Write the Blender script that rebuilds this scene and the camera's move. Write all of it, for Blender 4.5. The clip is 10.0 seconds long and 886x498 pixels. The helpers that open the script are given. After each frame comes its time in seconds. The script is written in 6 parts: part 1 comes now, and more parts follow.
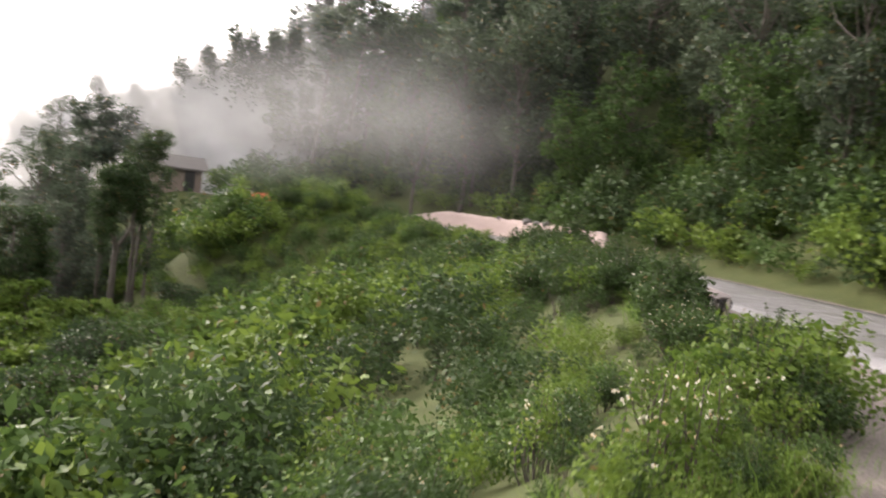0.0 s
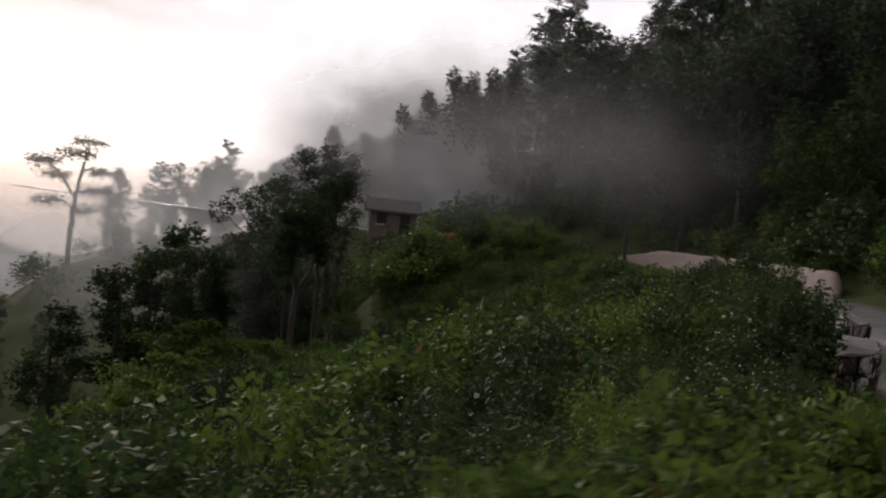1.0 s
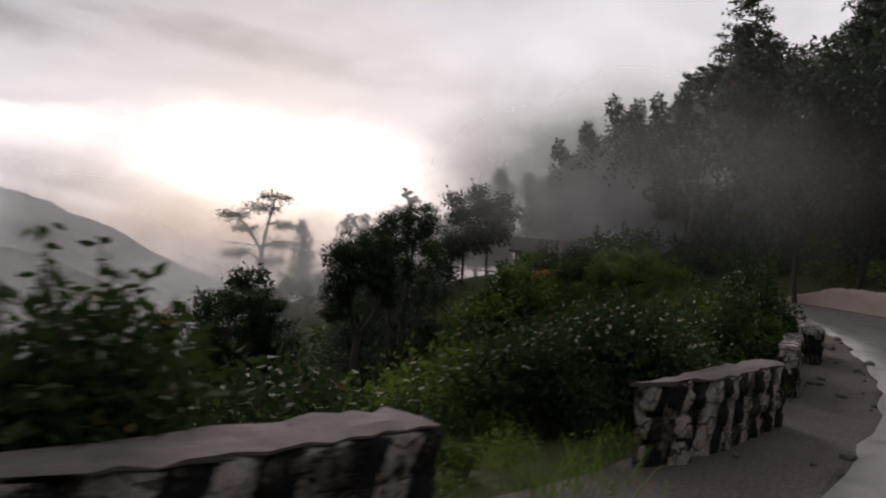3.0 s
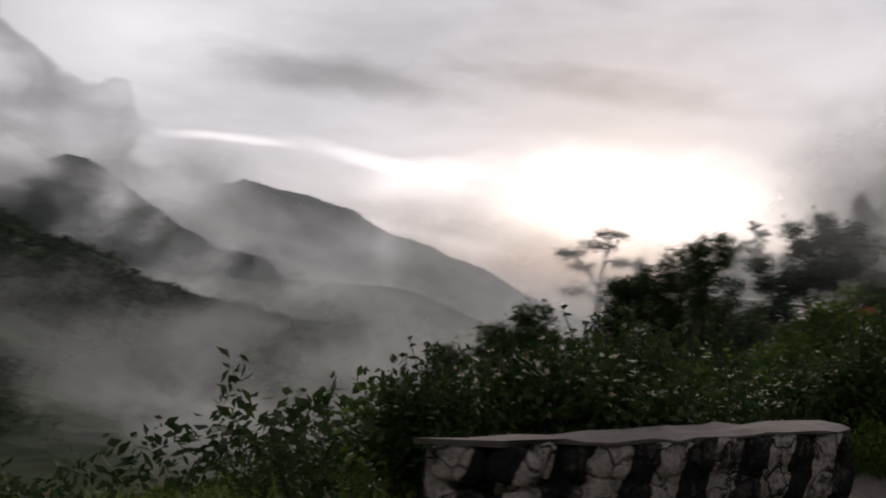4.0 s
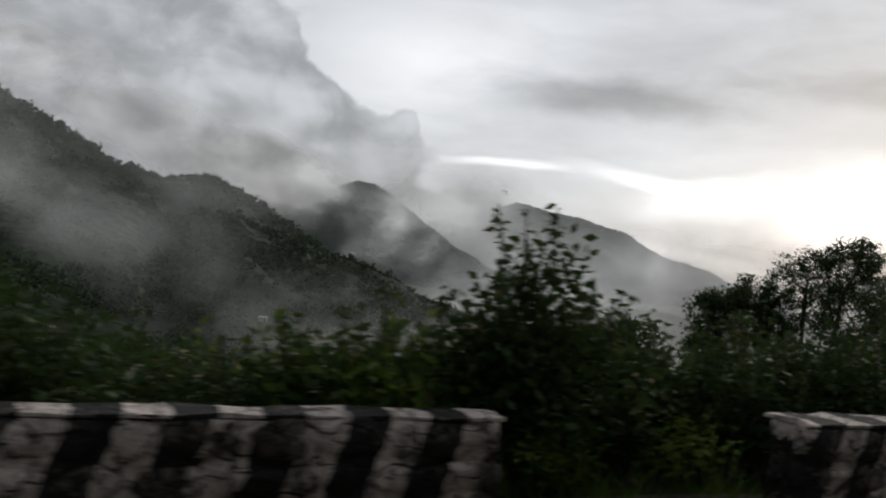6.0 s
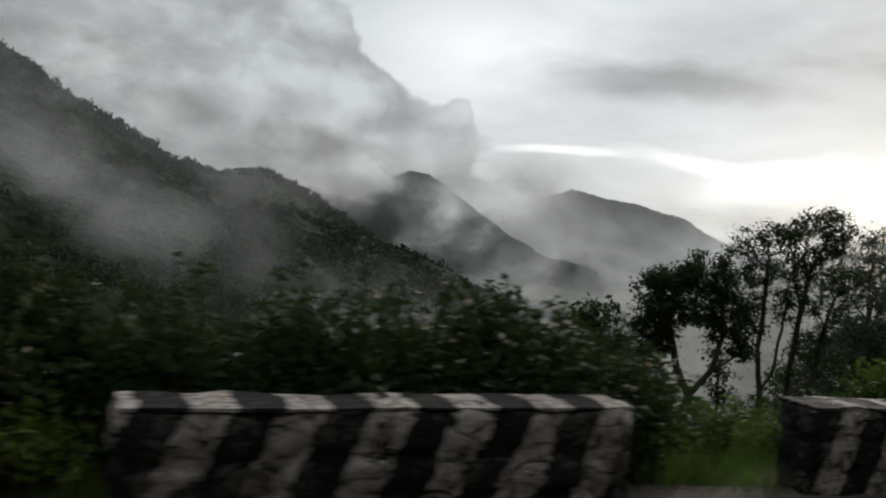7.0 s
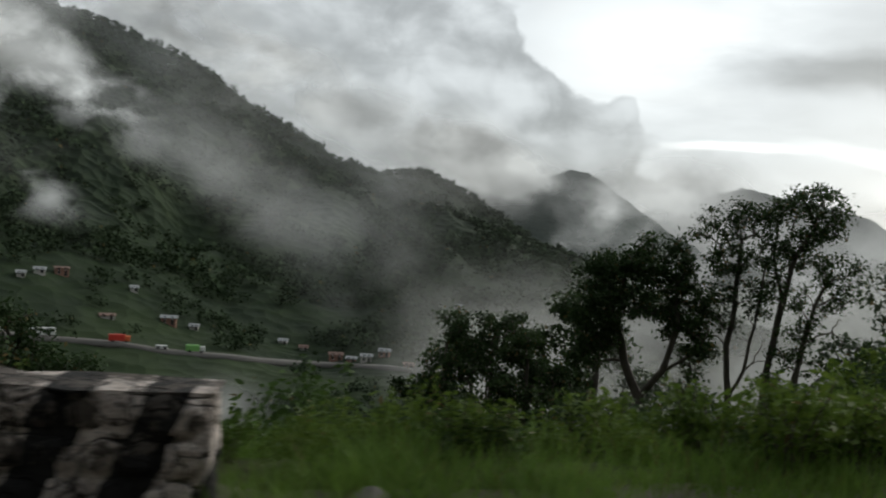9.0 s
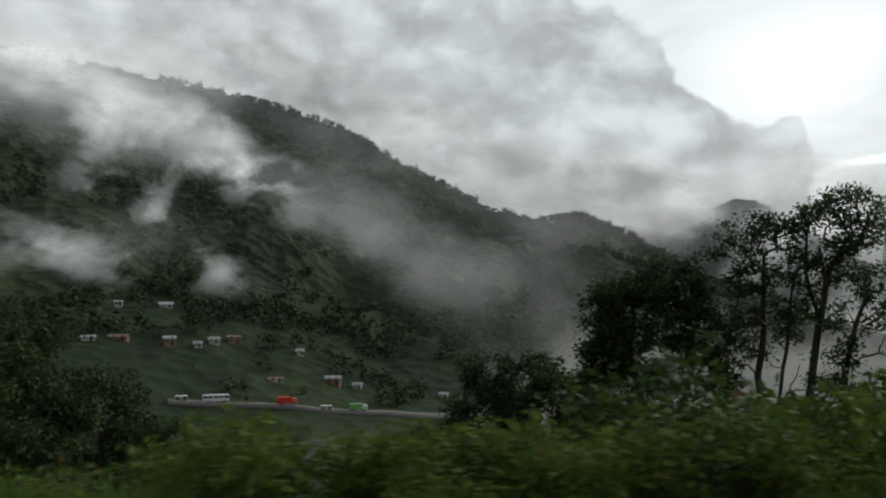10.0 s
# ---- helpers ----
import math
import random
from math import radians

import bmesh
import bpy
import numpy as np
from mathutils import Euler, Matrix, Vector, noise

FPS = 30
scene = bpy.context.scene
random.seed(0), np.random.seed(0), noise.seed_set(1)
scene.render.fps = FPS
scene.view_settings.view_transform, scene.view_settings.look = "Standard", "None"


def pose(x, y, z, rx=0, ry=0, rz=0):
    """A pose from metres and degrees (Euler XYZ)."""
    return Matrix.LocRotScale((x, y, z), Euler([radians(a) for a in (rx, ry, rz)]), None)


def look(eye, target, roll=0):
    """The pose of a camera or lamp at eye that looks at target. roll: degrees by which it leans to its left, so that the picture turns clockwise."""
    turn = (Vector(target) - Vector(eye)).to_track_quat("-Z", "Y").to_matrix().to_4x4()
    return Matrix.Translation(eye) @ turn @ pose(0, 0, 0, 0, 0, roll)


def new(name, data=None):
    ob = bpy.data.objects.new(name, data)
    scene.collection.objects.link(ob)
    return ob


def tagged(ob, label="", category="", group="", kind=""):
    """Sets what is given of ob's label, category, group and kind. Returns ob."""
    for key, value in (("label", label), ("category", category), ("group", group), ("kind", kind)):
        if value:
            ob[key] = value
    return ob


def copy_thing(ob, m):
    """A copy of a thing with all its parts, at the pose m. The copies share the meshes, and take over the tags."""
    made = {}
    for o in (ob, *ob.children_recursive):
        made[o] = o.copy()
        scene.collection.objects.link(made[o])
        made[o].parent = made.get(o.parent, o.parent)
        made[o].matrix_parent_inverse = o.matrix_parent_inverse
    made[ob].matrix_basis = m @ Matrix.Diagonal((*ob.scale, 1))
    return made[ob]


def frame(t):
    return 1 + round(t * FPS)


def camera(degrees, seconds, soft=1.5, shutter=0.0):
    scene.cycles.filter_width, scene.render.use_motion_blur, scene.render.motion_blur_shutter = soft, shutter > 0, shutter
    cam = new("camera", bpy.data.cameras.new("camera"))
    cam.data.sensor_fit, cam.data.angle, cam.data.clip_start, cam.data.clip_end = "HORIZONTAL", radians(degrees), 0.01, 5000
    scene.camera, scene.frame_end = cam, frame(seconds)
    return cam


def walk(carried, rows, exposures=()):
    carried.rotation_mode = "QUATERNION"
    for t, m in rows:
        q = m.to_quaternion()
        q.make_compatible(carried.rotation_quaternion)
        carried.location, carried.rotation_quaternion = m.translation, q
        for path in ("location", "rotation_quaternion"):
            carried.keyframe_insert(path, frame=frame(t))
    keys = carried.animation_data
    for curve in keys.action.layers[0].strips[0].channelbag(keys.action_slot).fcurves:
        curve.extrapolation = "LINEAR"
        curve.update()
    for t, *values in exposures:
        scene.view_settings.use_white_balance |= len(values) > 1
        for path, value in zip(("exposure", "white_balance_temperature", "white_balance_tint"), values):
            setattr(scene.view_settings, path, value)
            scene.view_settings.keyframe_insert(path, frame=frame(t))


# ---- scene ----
# seconds, eye, then degrees: heading (0 looks along +x), pitch, lean to the left
PATH = [
    (0, (-27.423, 14.407, 1.652), -9.75, -2.85, 7.15),
    (0.5, (-25.586, 12.366, 1.646), -0.20, -1.88, 5.75),
    (1, (-23.576, 10.351, 1.644), 7.63, -1.77, 6.16),
    (1.5, (-21.594, 8.441, 1.628), 13.29, -1.52, 6.43),
    (2, (-19.648, 6.810, 1.633), 17.70, -0.98, 6.44),
    (2.2, (-18.922, 6.237, 1.637), 18.75, -0.97, 6.53),
    (3.3, (-14.438, 3.295, 1.628), 27.71, 0.85, 3.50),
    (3.5, (-13.733, 2.808, 1.645), 32.27, 1.04, 3.13),
    (4, (-11.977, 1.650, 1.703), 47.82, 0.98, 3.98),
    (4.5, (-9.607, 0.747, 1.684), 58.75, -0.39, 3.92),
    (4.8, (-8.155, 0.474, 1.657), 60.67, -0.99, 3.98),
    (5, (-7.243, 0.301, 1.631), 61.09, -1.24, 3.89),
    (5.5, (-4.922, -0.126, 1.616), 63.01, 0.08, 4.84),
    (6, (-2.601, -0.664, 1.627), 66.24, 1.06, 5.08),
    (6.2, (-1.655, -0.801, 1.618), 67.36, 0.67, 5.18),
    (7.3, (3.732, -0.782, 1.647), 70.33, 0.09, 4.10),
    (7.5, (4.625, -0.781, 1.634), 70.55, 0.43, 4.14),
    (8, (6.588, -0.850, 1.652), 72.40, 0.79, 3.75),
    (8.5, (8.443, -0.779, 1.624), 76.15, -0.80, 4.84),
    (9, (10.498, -0.646, 1.627), 80.83, -0.82, 4.64),
    (9.5, (12.934, -0.426, 1.630), 86.44, 1.95, 3.01),
    (10, (15.661, 0.046, 1.612), 91.91, 2.03, 0.06),
]


def facing(eye, yaw, pitch, lean):
    a, p = radians(yaw), radians(pitch)
    e = Vector(eye)
    return look(e, e + Vector((math.cos(a) * math.cos(p), math.sin(a) * math.cos(p), math.sin(p))), lean)


cam = camera(55.3, 10.0, soft=2.0, shutter=0.35)
walk(cam, [(t, facing(e, yw, pt, rl)) for t, e, yw, pt, rl in PATH],
     exposures=[(0.0, 2.6, 6900, 20), (0.3, 2.02, 6900, 18), (0.6, 0.95, 6800, 17), (1.0, 0.22, 6700, 18), (2.2, -0.1, 6700, 20), (3.5, -0.12, 6700, 20), (4.0, -0.14, 6700, 18), (4.5, -0.26, 6600, 16), (5.0, -0.08, 6550, 14),
                (5.5, -0.02, 6500, 12), (7.5, 0.07, 6500, 6), (8.5, 0.12, 6500, 5), (9.0, 0.32, 6500, 5), (10.0, 0.33, 6500, 5)])


# ---------------------------------------------------------------- node arithmetic
class Nodes:
    """Short hand for shader arithmetic: every call gives a socket."""

    def __init__(self, tree):
        self.tree = tree
        tree.nodes.clear()

    def node(self, kind, operation=None):
        n = self.tree.nodes.new(kind)
        if operation:
            n.operation = operation
        return n

    def put(self, socket, value):
        if isinstance(value, bpy.types.NodeSocket):
            self.tree.links.new(value, socket)
        else:
            socket.default_value = value

    def m(self, op, a, b=0.0, c=0.0):
        n = self.node("ShaderNodeMath", operation=op)
        for s, v in zip(n.inputs, (a, b, c)):
            self.put(s, v)
        return n.outputs[0]

    def clamp(self, a):
        n = self.node("ShaderNodeClamp")
        self.put(n.inputs[0], a)
        return n.outputs[0]

    def step(self, a, lo, hi, to0=0.0, to1=1.0):
        n = self.node("ShaderNodeMapRange")
        n.interpolation_type = "SMOOTHSTEP"
        for s, v in zip(n.inputs, (a, lo, hi, to0, to1)):
            self.put(s, v)
        return n.outputs[0]

    def noise(self, vec, scale, detail=4.0, rough=0.5, warp=0.0):
        n = self.node("ShaderNodeTexNoise")
        self.put(n.inputs["Vector"], vec)
        n.inputs["Scale"].default_value = scale
        n.inputs["Detail"].default_value = detail
        n.inputs["Roughness"].default_value = rough
        n.inputs["Distortion"].default_value = warp
        return n.outputs[0]

    def node_noise(self, vec, scale, size):
        """A colour of three noises, scaled, to push places about."""
        n = self.node("ShaderNodeTexNoise")
        self.put(n.inputs["Vector"], vec)
        n.inputs["Scale"].default_value = scale
        k = self.node("ShaderNodeVectorMath", operation="SCALE")
        self.put(k.inputs[0], n.outputs["Color"])
        k.inputs["Scale"].default_value = size
        return k.outputs[0]

    def voronoi(self, vec, scale, feature="F1", out="Distance"):
        n = self.node("ShaderNodeTexVoronoi")
        n.feature = feature
        self.put(n.inputs["Vector"], vec)
        n.inputs["Scale"].default_value = scale
        return n.outputs[out]

    def stretch(self, vec, sx, sy, sz):
        n = self.node("ShaderNodeVectorMath", operation="MULTIPLY")
        self.put(n.inputs[0], vec)
        n.inputs[1].default_value = (sx, sy, sz)
        return n.outputs[0]

    def split(self, vec):
        n = self.node("ShaderNodeSeparateXYZ")
        self.put(n.inputs[0], vec)
        return n.outputs

    def mix(self, f, a, b):
        n = self.node("ShaderNodeMix")
        n.data_type = "RGBA"
        self.put(n.inputs[0], f)
        for s, v in ((n.inputs[6], a), (n.inputs[7], b)):
            self.put(s, v if isinstance(v, bpy.types.NodeSocket) else (*v, 1.0))
        return n.outputs[2]

    def mixs(self, f, a, b):
        n = self.node("ShaderNodeMixShader")
        self.put(n.inputs[0], f)
        self.tree.links.new(a, n.inputs[1])
        self.tree.links.new(b, n.inputs[2])
        return n.outputs[0]

    def bump(self, height, strength, distance):
        n = self.node("ShaderNodeBump")
        n.inputs["Strength"].default_value = strength
        n.inputs["Distance"].default_value = distance
        self.put(n.inputs["Height"], height)
        return n.outputs[0]

    def bearing(self, vec):
        """Azimuth and elevation, in degrees, of a direction or of a place seen from the vector's origin."""
        x, y, z = self.split(vec)
        az = self.m("MULTIPLY", self.m("ARCTAN2", y, x), 57.2958)
        flat = self.m("SQRT", self.m("ADD", self.m("MULTIPLY", x, x), self.m("MULTIPLY", y, y)))
        el = self.m("MULTIPLY", self.m("ARCTAN2", z, flat), 57.2958)
        return az, el

    def blob(self, az, el, a0, e0, sa, se, lean=0.0):
        """A soft hump of height 1 about (a0, e0)."""
        da = self.m("SUBTRACT", az, a0)
        de = self.m("SUBTRACT", self.m("SUBTRACT", el, e0), self.m("MULTIPLY", da, lean))
        p = self.m("DIVIDE", da, sa)
        q = self.m("DIVIDE", de, se)
        r = self.m("ADD", self.m("MULTIPLY", p, p), self.m("MULTIPLY", q, q))
        return self.m("EXPONENT", self.m("MULTIPLY", r, -1.0))

    def total(self, items):
        s = items[0]
        for i in items[1:]:
            s = self.m("ADD", s, i)
        return s


# ---------------------------------------------------------------- sky and sun
SUN_AZ, SUN_EL = 35.0, 9.0
world = bpy.data.worlds.new("overcast_dusk")
scene.world = world
world.use_nodes = True
w = Nodes(world.node_tree)
way = w.node("ShaderNodeTexCoord").outputs["Generated"]
az, el = w.bearing(way)
wisp = w.noise(w.stretch(way, 1.0, 1.0, 3.5), 5.5, 6.0, 0.5, 0.15)
fine = w.noise(w.stretch(way, 1.0, 1.0, 2.5), 13.0, 4.0, 0.5, 0.2)
billow = w.noise(w.stretch(way, 1.0, 1.0, 1.2), 16.0, 6.0, 0.52, 0.35)
shift = w.m("MULTIPLY", w.m("SUBTRACT", wisp, 0.5), 9.0)
azw = w.m("ADD", az, w.m("MULTIPLY", shift, 0.7))
elw = w.m("ADD", el, w.m("MULTIPLY", shift, 0.22))


def plateau(a0, e0, sa, se, lean, soft):
    """A cloud gap or bar with a level middle and an edge that is soft over the share `soft` of its size."""
    da = w.m("SUBTRACT", azw, a0)
    de = w.m("SUBTRACT", w.m("SUBTRACT", elw, e0), w.m("MULTIPLY", da, lean))
    p, q = w.m("DIVIDE", da, sa), w.m("DIVIDE", de, se)
    r = w.m("SQRT", w.m("ADD", w.m("MULTIPLY", p, p), w.m("MULTIPLY", q, q)))
    r = w.m("ADD", r, w.m("MULTIPLY", w.m("SUBTRACT", fine, 0.5), 1.1))
    return w.step(r, 1.0 + soft, 1.0 - soft)


bright = w.total([
    w.m("MULTIPLY", plateau(33.0, 4.4, 10.5, 3.1, 0.10, 0.6), 0.66),
    w.m("MULTIPLY", w.blob(azw, elw, 32.0, 4.0, 17.0, 4.2, 0.05), 0.30),
    w.m("MULTIPLY", plateau(50.0, 5.5, 3.4, 1.1, -0.15, 0.8), 0.42),
    w.m("MULTIPLY", plateau(62.6, 7.1, 3.2, 0.32, -0.03, 0.7), 0.42),
    w.m("MULTIPLY", plateau(53.4, 6.7, 3.6, 0.45, 0.16, 0.8), 0.36),
    w.m("MULTIPLY", plateau(40.3, 6.0, 2.0, 0.4, 0.0, 0.8), 0.2),
    w.m("MULTIPLY", plateau(48.4, 1.6, 4.0, 0.5, 0.14, 0.7), 0.42),
    w.m("MULTIPLY", plateau(67.5, 13.6, 7.0, 3.6, -0.1, 0.8), 0.24),
    w.m("MULTIPLY", w.blob(azw, elw, 5.0, 8.0, 16.0, 9.0), 0.55),
    w.m("MULTIPLY", plateau(56.5, 11.9, 7.2, 1.15, 0.02, 0.85), -0.30),
    w.m("MULTIPLY", plateau(37.0, 12.2, 8.5, 0.9, 0.10, 0.9), -0.20),
    w.m("MULTIPLY", w.blob(azw, elw, 45.0, 15.5, 14.0, 2.4), -0.10),
])
deck = w.m("ADD", 0.72, w.m("MULTIPLY", w.m("SUBTRACT", wisp, 0.5), 0.40))
deck = w.m("ADD", deck, w.m("MULTIPLY", w.m("SUBTRACT", fine, 0.5), 0.16))
deck = w.m("MAXIMUM", w.m("ADD", deck, bright), 0.12)
# the heaped cloud over the mountain, with a billowing edge towards the opening
edge = w.m("SUBTRACT", w.m("ADD", 10.3, w.m("MULTIPLY", w.m("SUBTRACT", az, 71.5), 0.78)), el)
puffs = w.voronoi(w.stretch(way, 1.0, 1.0, 1.1), 17.0, "SMOOTH_F1")
edge = w.m("ADD", edge, w.m("MULTIPLY", w.m("SUBTRACT", billow, 0.5), 6.0))
edge = w.m("ADD", edge, w.m("MULTIPLY", w.m("SUBTRACT", 0.42, puffs), 5.5))
heap = w.m("MULTIPLY", w.step(edge, -0.35, 0.75), w.step(az, 58.0, 66.0))
lump = w.total([w.m("MULTIPLY", billow, 0.52), w.m("MULTIPLY", wisp, 0.42), w.m("MULTIPLY", w.m("SUBTRACT", 0.4, puffs), 0.22)])
heaped = w.m("MULTIPLY", w.step(lump, 0.30, 0.66, 0.34, 0.68), w.step(el, 3.0, 13.0, 0.82, 1.06))
deck = w.m("ADD", w.m("MULTIPLY", deck, w.m("SUBTRACT", 1.0, heap)), w.m("MULTIPLY", heaped, heap))
bright = w.m("MULTIPLY", bright, w.m("SUBTRACT", 1.0, heap))
ground_dim = w.step(el, -9.0, -5.0, 0.2, 1.0)
# the cloud thickens overhead and away from the low sun
ground_dim = w.m("MULTIPLY", ground_dim, w.step(el, 17.0, 48.0, 1.0, 0.72))
sunward = w.m("COSINE", w.m("MULTIPLY", w.m("SUBTRACT", az, SUN_AZ + 15.0), 0.0174533))
ground_dim = w.m("MULTIPLY", ground_dim, w.step(sunward, -0.7, 0.45, 0.62, 1.0))
deck = w.m("MULTIPLY", deck, ground_dim)
warm = w.clamp(w.m("MULTIPLY", bright, 0.8))
tone = w.mix(warm, (0.95, 0.98, 1.03), (1.04, 1.0, 0.95))
cloud = w.node("ShaderNodeVectorMath", operation="SCALE")
w.put(cloud.inputs[0], tone)
w.put(cloud.inputs["Scale"], deck)
nishita = w.node("ShaderNodeTexSky")
nishita.sky_type, nishita.sun_disc = "NISHITA", False
nishita.sun_elevation, nishita.sun_rotation = radians(SUN_EL), radians(90 - SUN_AZ)
thin = w.node("ShaderNodeVectorMath", operation="SCALE")
w.put(thin.inputs[0], nishita.outputs[0])
thin.inputs["Scale"].default_value = 0.08
both = w.mix(0.92, thin.outputs[0], cloud.outputs[0])
back = w.node("ShaderNodeBackground")
w.put(back.inputs["Color"], both)
back.inputs["Strength"].default_value = 1.0
w.tree.links.new(back.outputs[0], w.node("ShaderNodeOutputWorld").inputs[0])

lamp = bpy.data.lights.new("sun", "SUN")
lamp.energy, lamp.angle, lamp.color = 1.3, radians(20), (1.0, 0.94, 0.86)
sun = new("sun", lamp)
sa, se = radians(SUN_AZ), radians(SUN_EL + 14)
sun.matrix_world = look((0, 0, 0), (-math.cos(sa) * math.cos(se), -math.sin(sa) * math.cos(se), -math.sin(se)))


# ---------------------------------------------------------------- materials
def material(name):
    mat = bpy.data.materials.new(name)
    mat.use_nodes = True
    return mat, Nodes(mat.node_tree)


def finish(mat, n, color, rough=0.8, normal=None, metal=0.0, spec=0.4, thin=None):
    b = n.node("ShaderNodeBsdfPrincipled")
    n.put(b.inputs["Base Color"], color if isinstance(color, bpy.types.NodeSocket) else (*color, 1.0))
    n.put(b.inputs["Roughness"], rough)
    b.inputs["Metallic"].default_value = metal
    b.inputs["Specular IOR Level"].default_value = spec
    if normal:
        n.put(b.inputs["Normal"], normal)
    out = b.outputs[0]
    if thin:
        t = n.node("ShaderNodeBsdfTranslucent")
        n.put(t.inputs[0], color)
        out = n.mixs(thin, out, t.outputs[0])
    n.tree.links.new(out, n.node("ShaderNodeOutputMaterial").inputs[0])
    return mat


def place_of(n, kind="Object"):
    if kind == "World":
        return n.node("ShaderNodeNewGeometry").outputs["Position"]
    return n.node("ShaderNodeTexCoord").outputs[kind]


def leaf_material(name, dark, light, dry=(0.16, 0.12, 0.05), dry_share=0.008, thin=0.28, spec=0.12):
    mat, n = material(name)
    isle = n.node("ShaderNodeNewGeometry").outputs["Random Per Island"]
    each = n.node("ShaderNodeObjectInfo").outputs["Random"]
    clump = n.noise(place_of(n, "World"), 0.9, 3.0)
    f = n.clamp(n.total([n.m("MULTIPLY", isle, 0.45), n.m("MULTIPLY", each, 0.3), n.step(clump, 0.3, 0.7, 0.0, 0.35)]))
    c = n.mix(f, dark, light)
    c = n.mix(n.step(isle, 1.0 - dry_share - 0.01, 1.0 - dry_share), c, dry)
    return finish(mat, n, c, 0.6, spec=spec, thin=thin)


LEAF = leaf_material("leaf_bush", (0.028, 0.055, 0.016), (0.085, 0.145, 0.038))
LEAF_HEDGE = leaf_material("leaf_hedge", (0.018, 0.037, 0.012), (0.064, 0.108, 0.03))
LEAF_LIGHT = leaf_material("leaf_weed", (0.04, 0.085, 0.016), (0.15, 0.215, 0.04), thin=0.35)
LEAF_DARK = leaf_material("leaf_tree", (0.018, 0.036, 0.016), (0.055, 0.09, 0.03), dry_share=0.02)
LEAF_HILL = leaf_material("leaf_hill", (0.034, 0.052, 0.034), (0.095, 0.125, 0.072), dry_share=0.02)
LEAF_PINE = leaf_material("leaf_pine", (0.026, 0.042, 0.03), (0.072, 0.10, 0.058), dry_share=0.01)
LEAF_BROWN = leaf_material("leaf_brown", (0.05, 0.04, 0.018), (0.14, 0.10, 0.045), dry_share=0.2)
GRASS = leaf_material("grass_blade", (0.065, 0.125, 0.026), (0.19, 0.30, 0.06), dry_share=0.03, thin=0.35)
LEAF_FAR = leaf_material("leaf_far", (0.028, 0.044, 0.027), (0.056, 0.078, 0.042), dry_share=0.0, thin=None, spec=0.0)
PETAL = leaf_material("petal", (0.6, 0.58, 0.5), (0.8, 0.75, 0.6), dry=(0.7, 0.5, 0.3), dry_share=0.3, thin=0.25)


def make_bark():
    mat, n = material("bark")
    p = place_of(n, "World")
    g = n.noise(n.stretch(p, 6.0, 6.0, 1.2), 3.0, 6.0, 0.65)
    c = n.mix(g, (0.03, 0.025, 0.02), (0.14, 0.12, 0.10))
    return finish(mat, n, c, 0.9, n.bump(g, 0.6, 0.02))


BARK = make_bark()


def make_ground():
    mat, n = material("hillside")
    p = place_of(n, "World")
    x, y, z = n.split(p)
    r = n.m("SQRT", n.m("ADD", n.m("MULTIPLY", x, x), n.m("MULTIPLY", y, y)))
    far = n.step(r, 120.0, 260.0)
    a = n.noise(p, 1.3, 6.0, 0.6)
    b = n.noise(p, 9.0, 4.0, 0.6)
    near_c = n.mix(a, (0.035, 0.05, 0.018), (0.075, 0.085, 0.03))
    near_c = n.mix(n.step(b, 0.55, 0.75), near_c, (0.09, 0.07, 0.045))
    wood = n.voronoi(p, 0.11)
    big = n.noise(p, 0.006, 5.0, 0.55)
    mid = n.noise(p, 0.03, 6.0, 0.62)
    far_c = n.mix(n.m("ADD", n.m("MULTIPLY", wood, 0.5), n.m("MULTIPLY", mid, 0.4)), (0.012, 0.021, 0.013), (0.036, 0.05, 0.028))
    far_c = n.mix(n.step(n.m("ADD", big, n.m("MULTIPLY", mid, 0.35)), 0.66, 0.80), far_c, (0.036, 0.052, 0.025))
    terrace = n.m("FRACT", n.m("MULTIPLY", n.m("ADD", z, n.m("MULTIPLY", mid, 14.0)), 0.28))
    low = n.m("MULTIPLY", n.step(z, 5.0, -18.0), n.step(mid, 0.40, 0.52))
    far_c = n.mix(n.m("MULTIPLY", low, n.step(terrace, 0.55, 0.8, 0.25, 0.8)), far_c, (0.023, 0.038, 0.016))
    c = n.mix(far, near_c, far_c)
    grown = n.m("MULTIPLY", far, n.m("SUBTRACT", 1.0, n.m("MULTIPLY", n.step(z, 5.0, -18.0), 0.65)))
    hgt = n.m("ADD", n.m("MULTIPLY", wood, n.m("MULTIPLY", grown, 6.0)), n.m("MULTIPLY", b, 0.05))
    return finish(mat, n, c, 0.95, n.bump(hgt, 0.9, 1.0), spec=0.1)


HILLSIDE = make_ground()


def make_mountain():
    mat, n = material("far_forest")
    p = place_of(n, "World")
    a = n.noise(p, 0.005, 6.0, 0.62)
    wood = n.noise(p, 0.06, 4.0, 0.65)
    c = n.mix(n.m("ADD", n.m("MULTIPLY", a, 0.6), n.m("MULTIPLY", wood, 0.4)), (0.012, 0.02, 0.02), (0.05, 0.066, 0.052))
    return finish(mat, n, c, 1.0, n.bump(wood, 0.8, 12.0), spec=0.05)


FAR_FOREST = make_mountain()


